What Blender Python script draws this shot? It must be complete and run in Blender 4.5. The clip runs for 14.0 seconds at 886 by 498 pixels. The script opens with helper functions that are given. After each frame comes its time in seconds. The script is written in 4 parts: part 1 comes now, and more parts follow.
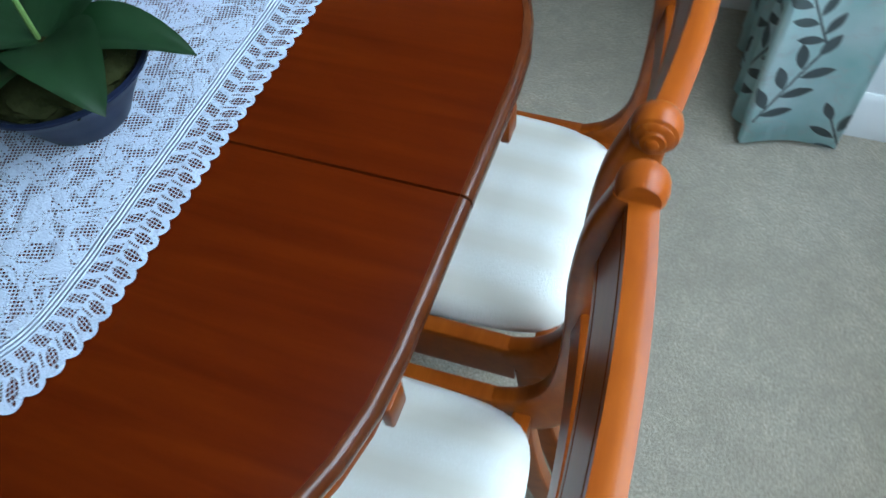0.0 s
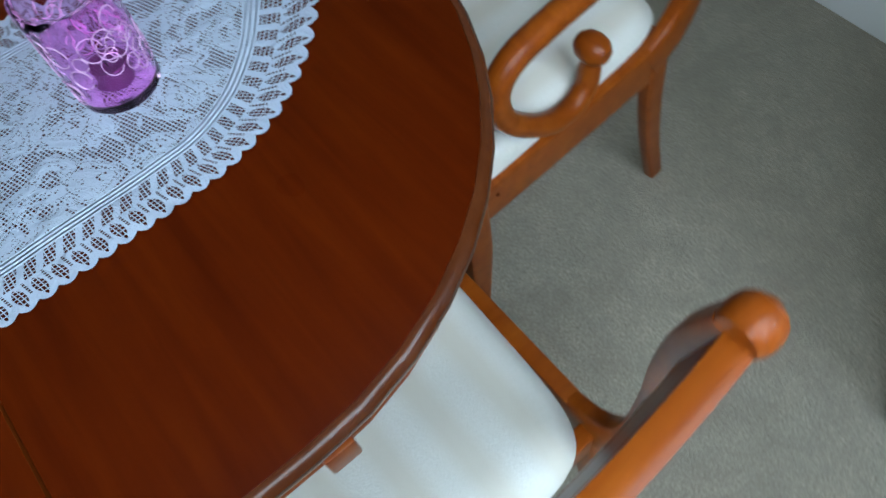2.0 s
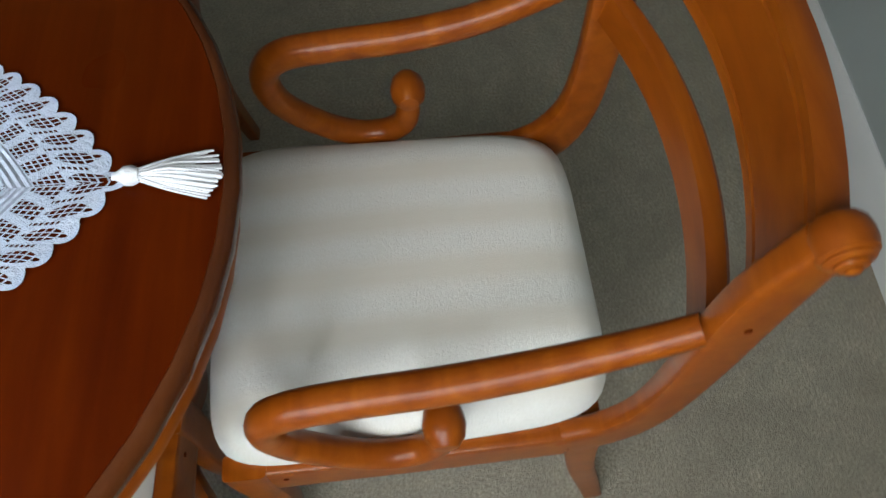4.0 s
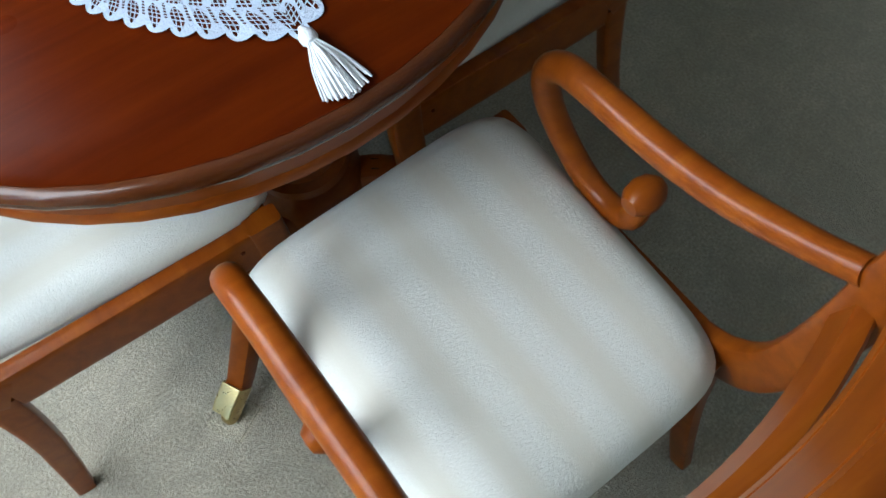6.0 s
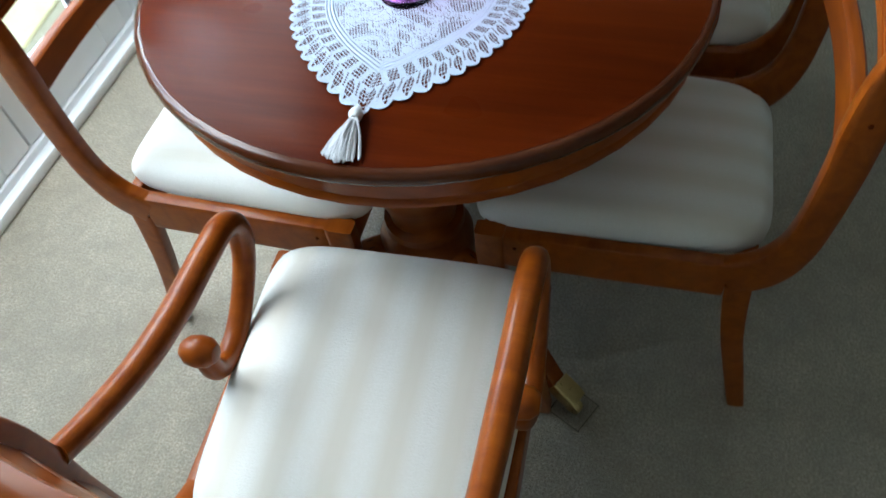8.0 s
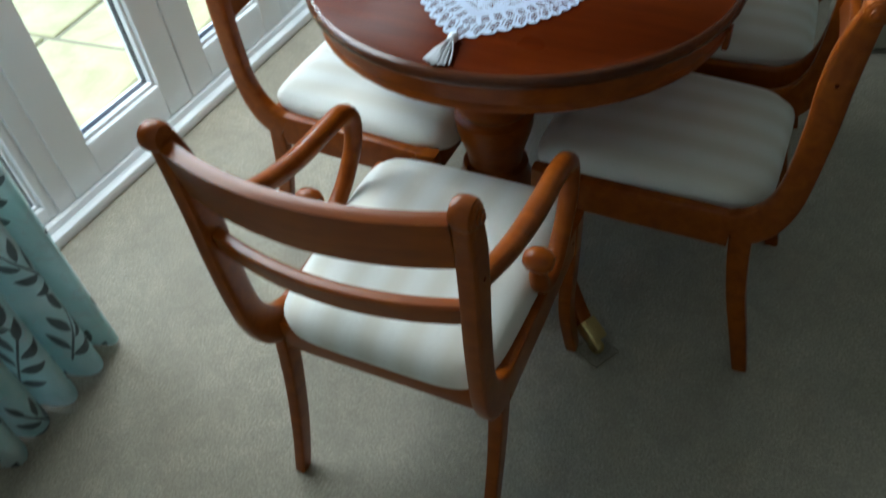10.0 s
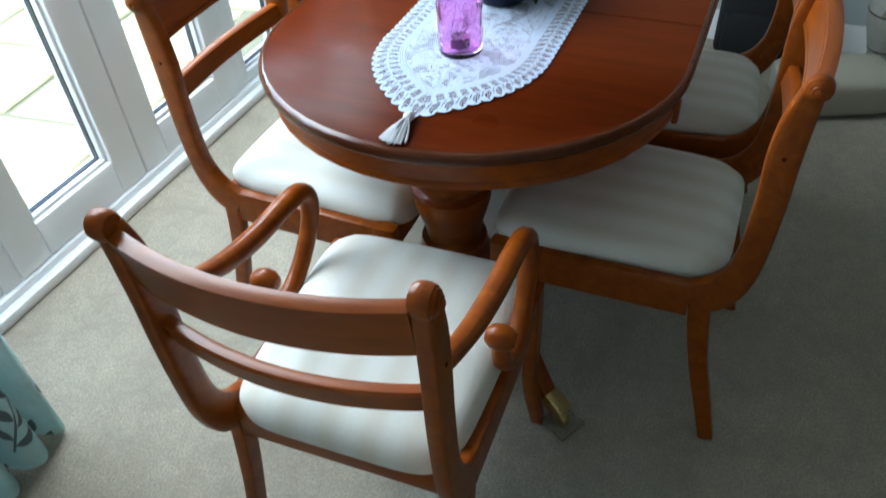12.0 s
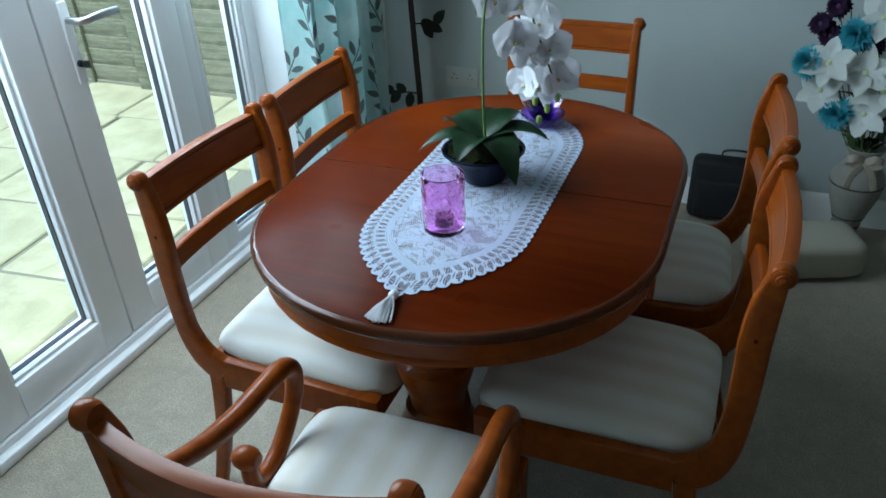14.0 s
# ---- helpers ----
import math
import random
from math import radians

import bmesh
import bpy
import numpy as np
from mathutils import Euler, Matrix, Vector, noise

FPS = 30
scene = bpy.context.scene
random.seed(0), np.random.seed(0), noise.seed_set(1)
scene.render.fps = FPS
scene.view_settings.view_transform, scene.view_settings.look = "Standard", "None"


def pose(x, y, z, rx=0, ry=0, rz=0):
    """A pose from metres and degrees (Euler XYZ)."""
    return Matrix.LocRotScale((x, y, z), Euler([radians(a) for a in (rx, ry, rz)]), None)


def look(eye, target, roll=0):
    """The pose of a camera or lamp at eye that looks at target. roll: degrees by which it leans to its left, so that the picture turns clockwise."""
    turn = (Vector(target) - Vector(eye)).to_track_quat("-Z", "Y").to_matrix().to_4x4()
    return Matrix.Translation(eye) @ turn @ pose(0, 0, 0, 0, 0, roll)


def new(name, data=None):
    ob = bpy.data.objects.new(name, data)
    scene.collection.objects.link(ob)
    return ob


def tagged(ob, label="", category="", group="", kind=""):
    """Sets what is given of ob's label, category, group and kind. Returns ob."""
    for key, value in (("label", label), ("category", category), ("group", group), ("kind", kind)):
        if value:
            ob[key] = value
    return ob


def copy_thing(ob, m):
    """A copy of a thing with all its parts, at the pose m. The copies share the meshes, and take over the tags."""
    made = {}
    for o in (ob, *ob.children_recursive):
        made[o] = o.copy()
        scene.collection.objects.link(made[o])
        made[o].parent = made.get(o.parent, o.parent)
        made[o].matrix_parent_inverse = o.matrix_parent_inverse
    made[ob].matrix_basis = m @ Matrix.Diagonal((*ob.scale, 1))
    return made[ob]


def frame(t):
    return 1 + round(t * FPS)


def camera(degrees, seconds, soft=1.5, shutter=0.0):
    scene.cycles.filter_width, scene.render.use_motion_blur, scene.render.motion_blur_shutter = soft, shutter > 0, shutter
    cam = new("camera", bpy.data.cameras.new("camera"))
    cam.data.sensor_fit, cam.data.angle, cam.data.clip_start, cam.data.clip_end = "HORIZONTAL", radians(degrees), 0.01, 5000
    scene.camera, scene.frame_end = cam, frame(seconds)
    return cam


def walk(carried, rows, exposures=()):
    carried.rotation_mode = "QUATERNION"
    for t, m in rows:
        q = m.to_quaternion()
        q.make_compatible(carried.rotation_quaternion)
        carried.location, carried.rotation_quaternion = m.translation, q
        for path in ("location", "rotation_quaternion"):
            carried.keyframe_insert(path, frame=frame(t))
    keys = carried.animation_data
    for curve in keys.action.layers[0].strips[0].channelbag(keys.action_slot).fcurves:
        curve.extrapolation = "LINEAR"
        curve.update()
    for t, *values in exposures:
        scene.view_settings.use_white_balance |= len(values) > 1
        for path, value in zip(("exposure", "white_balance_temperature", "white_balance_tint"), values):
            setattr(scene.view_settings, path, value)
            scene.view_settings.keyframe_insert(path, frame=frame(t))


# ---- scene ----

# ---- camera ----
cam = camera(61.4, 14.0, 1.5, 0.4)
PATH = [
    (0, (-0.596, 0.414, 1.298), (-0.121, -0.645, -0.331), -5.9),
    (0.5, (-0.655, 0.266, 1.273), (0.03, -0.583, -0.403), -8.7),
    (1, (-0.714, 0.131, 1.267), (0.148, -0.465, -0.436), -17.9),
    (1.5, (-0.684, -0.073, 1.265), (0.062, -0.721, -0.474), -9.6),
    (2, (-0.631, -0.211, 1.3), (0.198, -0.684, -0.457), -11.3),
    (2.5, (-0.605, -0.431, 1.315), (0.311, -0.534, -0.46), -12.2),
    (3, (-0.52, -0.547, 1.295), (0.425, -0.641, -0.465), -6.0),
    (3.5, (-0.432, -0.643, 1.289), (0.478, -0.795, -0.486), -1.4),
    (6, (-0.15, -0.958, 1.282), (0.279, -0.211, -0.523), -5.5),
    (6.5, (-0.051, -0.946, 1.276), (0.218, -0.168, -0.546), -7.3),
    (7, (0.123, -0.978, 1.304), (0.077, -0.098, -0.491), -10.2),
    (9.5, (0.444, -1.4, 1.448), (-0.191, -0.045, 0.121), -4.3),
    (10, (0.512, -1.486, 1.428), (-0.181, -0.299, -0.025), -6.1),
    (10.5, (0.521, -1.496, 1.393), (-0.165, -0.408, -0.139), -6.0),
    (11, (0.521, -1.483, 1.379), (-0.152, -0.384, -0.151), -5.8),
    (11.5, (0.509, -1.465, 1.412), (-0.163, -0.245, -0.022), -5.3),
    (12, (0.502, -1.458, 1.435), (-0.137, -0.119, 0.094), -4.2),
    (12.5, (0.502, -1.451, 1.47), (-0.149, 0.01, 0.27), -3.4),
    (13, (0.506, -1.445, 1.495), (-0.171, 0.084, 0.398), -4.1),
    (13.5, (0.507, -1.45, 1.501), (-0.199, 0.14, 0.514), -2.2),
    (14, (0.506, -1.445, 1.502), (-0.173, 0.123, 0.462), -2.7),
]
walk(cam, [(t, look(e, g, r)) for t, e, g, r in PATH],
     [(0, 1.65, 5350, 0), (0.5, 1.5, 5400, 0), (1, 1.5, 5450, 0), (2, 1.3, 5550, 0), (2.5, 1.1, 5500, 0), (3, 1.45, 6100, 4), (3.5, 1.6, 6600, 8), (6, 2.0, 5900, 4), (7, 2.15, 5950, 4),
      (9.5, 2.4, 5800, 2), (10, 1.95, 5900, 0), (10.5, 2.65, 6050, 2), (11, 2.65, 6050, 2), (11.5, 2.65, 5850, 1), (12, 2.4, 5700, 1), (12.5, 2.15, 5600, 0), (13, 2.15, 5600, 0), (13.5, 1.65, 5400, -2), (14, 1.7, 5400, -1)])

# ---- light ----
world = bpy.data.worlds.new("world")
scene.world = world
world.use_nodes = True
wn = world.node_tree.nodes
sky = wn.new("ShaderNodeTexSky")
sky.sky_type, sky.sun_disc = "NISHITA", False
sky.sun_elevation, sky.sun_rotation = radians(66), radians(200)
world.node_tree.links.new(sky.outputs[0], wn["Background"].inputs[0])
wn["Background"].inputs[1].default_value = 0.15

sun = new("sun", bpy.data.lights.new("sun", "SUN"))
sun.data.energy, sun.data.angle, sun.data.color = 1.6, radians(10), (1.0, 0.97, 0.92)
sun.matrix_world = look((-3.0, -2.0, 5), (-2.7, .15, 0))

glow = new("window_skylight", bpy.data.lights.new("window_skylight", "AREA"))
glow.data.shape, glow.data.size, glow.data.size_y = "RECTANGLE", 1.7, 0.9
glow.data.energy, glow.data.color = 14.5, (0.93, 0.97, 1.0)
glow.matrix_world = look((-1.17, -0.07, 1.60), (0.1, -0.07, 0.60))


# ---- mesh helpers ----
def mesh_of(bm, name, mat, sharp=38):
    me = bpy.data.meshes.new(name)
    bmesh.ops.recalc_face_normals(bm, faces=bm.faces)
    for f in bm.faces:
        f.smooth = True
    bm.to_mesh(me)
    bm.free()
    me.set_sharp_from_angle(angle=radians(sharp))
    if mat:
        me.materials.append(mat)
    return me


def part(name, bm, mat, parent=None, label="", sharp=38):
    ob = new(name, mesh_of(bm, name, mat, sharp))
    if parent:
        ob.parent = parent
    if label:
        ob["label"] = label
    return ob


def thing(name, label, category, group="", at=None):
    ob = new(name)
    ob.empty_display_size = 0.1
    if at:
        ob.matrix_world = at
    return tagged(ob, label, category, group)


def bm_box(x0, x1, y0, y1, z0, z1, bevel=0.0, seg=2, bm=None):
    b = bmesh.new()
    bmesh.ops.create_cube(b, size=1.0)
    for v in b.verts:
        v.co = Vector((x0 + (v.co.x + .5) * (x1 - x0), y0 + (v.co.y + .5) * (y1 - y0), z0 + (v.co.z + .5) * (z1 - z0)))
    if bevel:
        bmesh.ops.bevel(b, geom=list(b.edges), offset=bevel, segments=seg, affect="EDGES", profile=0.5)
    return joined(bm, b)


def joined(bm, other):
    if bm is None:
        return other
    me = bpy.data.meshes.new("tmp")
    other.to_mesh(me)
    other.free()
    bm.from_mesh(me)
    bpy.data.meshes.remove(me)
    return bm


def smooth_path(pts, n=6):
    """Catmull-Rom through the points; works on vectors of any length."""
    p = [np.array(q, float) for q in pts]
    p = [2 * p[0] - p[1]] + p + [2 * p[-1] - p[-2]]
    out = []
    for i in range(1, len(p) - 2):
        a, b, c, d = p[i - 1:i + 3]
        for k in range(n):
            t = k / n
            out.append(.5 * (2 * b + (c - a) * t + (2 * a - 5 * b + 4 * c - d) * t * t + (3 * b - a - 3 * c + d) * t ** 3))
    out.append(p[-2])
    return out


def sweep(rows, side=(1, 0, 0), square=4.0, n=12, bm=None, caps=True):
    """rows: x, y, z, half width along side, half thickness across it. square: 2 is round, larger is boxier."""
    b = bmesh.new()
    side = Vector(side)
    rings = []
    for i, r in enumerate(rows):
        here = Vector(r[:3])
        a, c = Vector(rows[max(i - 1, 0)][:3]), Vector(rows[min(i + 1, len(rows) - 1)][:3])
        tan = (c - a).normalized()
        s = (side - tan * side.dot(tan)).normalized()
        u = tan.cross(s)
        ring = []
        for k in range(n):
            q = 2 * math.pi * (k + .5) / n
            cx, sy = math.cos(q), math.sin(q)
            cx = math.copysign(abs(cx) ** (2 / square), cx)
            sy = math.copysign(abs(sy) ** (2 / square), sy)
            ring.append(b.verts.new(here + s * cx * r[3] + u * sy * r[4]))
        rings.append(ring)
    for a, c in zip(rings, rings[1:]):
        for k in range(n):
            b.faces.new((a[k], a[(k + 1) % n], c[(k + 1) % n], c[k]))
    if caps:
        b.faces.new(rings[0])
        b.faces.new(rings[-1])
    return joined(bm, b)


def lathe(profile, seg=28, m=None, bm=None):
    """profile: radius, height; a radius of 0 closes the end."""
    b = bmesh.new()
    rings = []
    for r, z in profile:
        if r < 1e-6:
            rings.append([b.verts.new((0, 0, z))])
        else:
            rings.append([b.verts.new((r * math.cos(2 * math.pi * k / seg), r * math.sin(2 * math.pi * k / seg), z)) for k in range(seg)])
    for a, c in zip(rings, rings[1:]):
        for k in range(seg):
            q = [a[k % len(a)], a[(k + 1) % len(a)], c[(k + 1) % len(c)], c[k % len(c)]]
            q = list(dict.fromkeys(q))
            if len(q) > 2:
                b.faces.new(q)
    if m is not None:
        bmesh.ops.transform(b, matrix=m, verts=b.verts)
    return joined(bm, b)


def loft(outlines, caps=True, bm=None):
    """Closed outlines of one length, joined one above another."""
    b = bmesh.new()
    rings = [[b.verts.new(p) for p in o] for o in outlines]
    n = len(rings[0])
    for a, c in zip(rings, rings[1:]):
        for k in range(n):
            b.faces.new((a[k], a[(k + 1) % n], c[(k + 1) % n], c[k]))
    if caps:
        b.faces.new(rings[0])
        b.faces.new(rings[-1])
    return joined(bm, b)


# ---- materials ----
class Nodes:
    def __init__(self, name):
        self.mat = bpy.data.materials.new(name)
        self.mat.use_nodes = True
        self.t = self.mat.node_tree
        self.bsdf = self.t.nodes["Principled BSDF"]
        self.out = self.t.nodes["Material Output"]

    def add(self, kind, **sockets):
        n = self.t.nodes.new(kind)
        for k, v in sockets.items():
            self.put(n, k, v)
        return n

    def put(self, n, key, v):
        s = n.inputs[int(key[1:])] if key[0] == "i" and key[1:].isdigit() else n.inputs[key.replace("_", " ")]
        if isinstance(v, bpy.types.NodeSocket):
            self.t.links.new(v, s)
        else:
            s.default_value = v

    def math(self, op, a, b=0.0, c=0.0):
        n = self.t.nodes.new("ShaderNodeMath")
        n.operation = op
        for i, v in enumerate((a, b, c)):
            self.put(n, "i%d" % i, v)
        return n.outputs[0]

    def coord(self, which="Object", scale=(1, 1, 1), rot=(0, 0, 0)):
        tc = self.t.nodes.new("ShaderNodeTexCoord")
        mp = self.t.nodes.new("ShaderNodeMapping")
        self.t.links.new(tc.outputs[which], mp.inputs[0])
        mp.inputs["Scale"].default_value, mp.inputs["Rotation"].default_value = scale, rot
        return mp.outputs[0]

    def noise(self, vec, scale, detail=4, rough=.55, distort=0.0):
        n = self.add("ShaderNodeTexNoise", Vector=vec, Scale=scale, Detail=detail, Roughness=rough, Distortion=distort)
        return n.outputs[0]

    def ramp(self, fac, *stops):
        n = self.t.nodes.new("ShaderNodeValToRGB")
        e = n.color_ramp.elements
        while len(e) < len(stops):
            e.new(.5)
        for el, (p, c) in zip(e, stops):
            el.position, el.color = p, (*c, 1) if len(c) == 3 else c
        self.t.links.new(fac, n.inputs[0])
        return n.outputs[0]

    def mix(self, fac, a, b, mode="MIX"):
        n = self.t.nodes.new("ShaderNodeMix")
        n.data_type, n.blend_type = "RGBA", mode
        for s, v in ((n.inputs[0], fac), (n.inputs[6], a), (n.inputs[7], b)):
            if isinstance(v, bpy.types.NodeSocket):
                self.t.links.new(v, s)
            else:
                s.default_value = (*v, 1) if isinstance(v, tuple) and len(v) == 3 else v
        return n.outputs[2]

    def bump(self, height, strength=.3, dist=.002):
        n = self.add("ShaderNodeBump", Height=height, Strength=strength, Distance=dist)
        self.t.links.new(n.outputs[0], self.bsdf.inputs["Normal"])

    def set(self, **kw):
        for k, v in kw.items():
            if isinstance(v, tuple) and len(v) == 3:
                v = (*v, 1)
            self.put(self.bsdf, k, v)
        return self.mat


def wood(name, dark, mid, light, scale=(6, 60, 60), rough=.28, coat=.35, warp=1.0, gloss=.2):
    m = Nodes(name)
    v = m.coord("Object", scale)
    grain = m.noise(v, 1.0, 6, .6, warp * .5)
    broad = m.noise(m.coord("Object", (2.2, 3, 3)), 1.3, 3)
    c = m.ramp(grain, (.25, dark), (.5, mid), (.78, light))
    c = m.mix(m.math("MULTIPLY", broad, .35), c, dark)
    fine = m.noise(m.coord("Object", tuple(s * 5 for s in scale)), 1.0, 3)
    m.bump(m.math("ADD", fine, m.math("MULTIPLY", broad, .1)), .02, .0008)
    r = m.math("ADD", m.math("MULTIPLY", broad, .16), rough - .08)
    return m.set(Base_Color=c, Roughness=r, Coat_Weight=coat, Coat_Roughness=.14, Specular_IOR_Level=gloss)


M_CHAIR = wood("polished_orange_brown_wood", (.165, .032, .0017), (.235, .052, .0030), (.305, .080, .0048), (5, 34, 34), .32, .14, 1.0, .16)
M_TABLE = wood("polished_red_brown_wood", (.038, .0038, .0002), (.060, .0068, .0003), (.084, .0115, .0004), (3, 40, 40), .30, .0, 1.0, .035)
for socket_, value in (("Sheen Weight", .36), ("Sheen Roughness", .40), ("Sheen Tint", (1.0, .20, .02, 1))):
    M_TABLE.node_tree.nodes["Principled BSDF"].inputs[socket_].default_value = value
M_EDGE = wood("worn_edge_wood", (.050, .011, .002), (.076, .019, .004), (.105, .030, .008), (5, 30, 30), .24, .30)
M_GROOVE_WOOD = wood("dark_groove_wood", (.020, .006, .002), (.030, .009, .003), (.042, .014, .005), (5, 30, 30), .5, .0)


def fabric(name):
    """Cream damask with broad stripes: satin bands between raised, pebbled ones."""
    m = Nodes(name)
    v = m.coord("Object")
    sep = m.add("ShaderNodeSeparateXYZ", Vector=v)
    w = m.math("PINGPONG", m.math("ADD", sep.outputs[0], .012), .036)
    band = m.ramp(m.math("MULTIPLY", w, 1 / .036), (.22, (0, 0, 0)), (.78, (1, 1, 1)))
    peb = m.noise(m.coord("Object", (1, 1.6, 1)), 260, 3, .6, .8)
    weave = m.noise(m.coord("Object", (900, 300, 300)), 1, 2)
    big = m.noise(v, 9, 3)
    col = m.mix(band, (.638, .597, .510), (.70, .682, .622))
    col = m.mix(m.math("MULTIPLY", big, .2), col, (.57, .54, .46))
    h = m.math("ADD", m.math("MULTIPLY", m.math("MULTIPLY", m.math("SUBTRACT", peb, .5), band), 2.0), m.math("MULTIPLY", weave, .25))
    col = m.mix(m.math("MULTIPLY", m.math("MULTIPLY", m.ramp(peb, (.45, (0, 0, 0)), (.62, (1, 1, 1))), band), .22), col, (.80, .79, .75))
    m.bump(h, .5, .0012)
    return m.set(Base_Color=col, Roughness=m.math("SUBTRACT", .78, m.math("MULTIPLY", band, .12)), Sheen_Weight=.25)


M_SEAT = fabric("cream_striped_damask")


def carpet():
    m = Nodes("beige_pile_carpet")
    v = m.coord("Object")
    tuft = m.noise(v, 190, 4, .75)
    mid = m.noise(v, 26, 5, .75, .6)
    big = m.noise(v, 4.5, 5, .65, .8)
    c = m.ramp(tuft, (.32, (.24, .206, .145)), (.5, (.465, .408, .306)), (.68, (.69, .615, .47)))
    c = m.mix(m.ramp(mid, (.36, (.0, .0, .0)), (.66, (.50, .50, .50))), c, (.285, .248, .184))
    c = m.mix(m.ramp(big, (.40, (0, 0, 0)), (.66, (.45, .45, .45))), c, (.29, .25, .187))
    m.bump(m.math("ADD", tuft, m.math("MULTIPLY", mid, .5)), .9, .008)
    return m.set(Base_Color=c, Roughness=.95, Sheen_Weight=.15)


M_CARPET = carpet()


def paint(name, col, rough=.5, amount=.1, bump=.08, scale=60):
    m = Nodes(name)
    v = m.coord("Object")
    a, b = m.noise(v, scale, 4), m.noise(v, 1.7, 4)
    c = m.mix(m.math("MULTIPLY", b, amount * 2), col, tuple(q * .78 for q in col))
    m.bump(a, bump, .002)
    return m.set(Base_Color=c, Roughness=rough)


M_WALL = paint("pale_grey_green_wall_paint", (.47, .51, .495), .75, .12, .12, 90)
M_REVEAL = paint("white_wall_paint", (.80, .81, .81), .7, .06, .10, 90)
M_WHITE = paint("white_gloss_paint", (.80, .80, .78), .35, .06, .03, 40)
M_UPVC = paint("white_plastic_frame", (.82, .83, .84), .28, .05, .02, 30)
M_CEIL = paint("white_ceiling_paint", (.66, .65, .62), .8)


def metal(name, col, rough=.25):
    m = Nodes(name)
    n = m.noise(m.coord("Object"), 120, 4)
    return m.set(Base_Color=m.mix(m.math("MULTIPLY", n, .5), col, tuple(q * .5 for q in col)), Metallic=1.0, Roughness=m.math("ADD", rough - .08, m.math("MULTIPLY", n, .2)))


M_BRASS = metal("aged_brass", (.62, .47, .20), .28)
M_CHROME = metal("brushed_steel", (.62, .62, .62), .3)


def glass(name, col=(1, 1, 1), rough=.0, ior=1.45):
    m = Nodes(name)
    return m.set(Base_Color=col, Roughness=rough, IOR=ior, Transmission_Weight=1.0)


M_PANE = glass("window_glass", (.97, 1, .98), 0, 1.1)
M_PINK = glass("pink_glass", (.97, .62, .95), .02, 1.3)
M_PURPLE_GLASS = glass("purple_glass", (.26, .10, .62), .05, 1.4)
M_CLEAR = glass("clear_plastic", (.98, .98, .96), .03, 1.05)


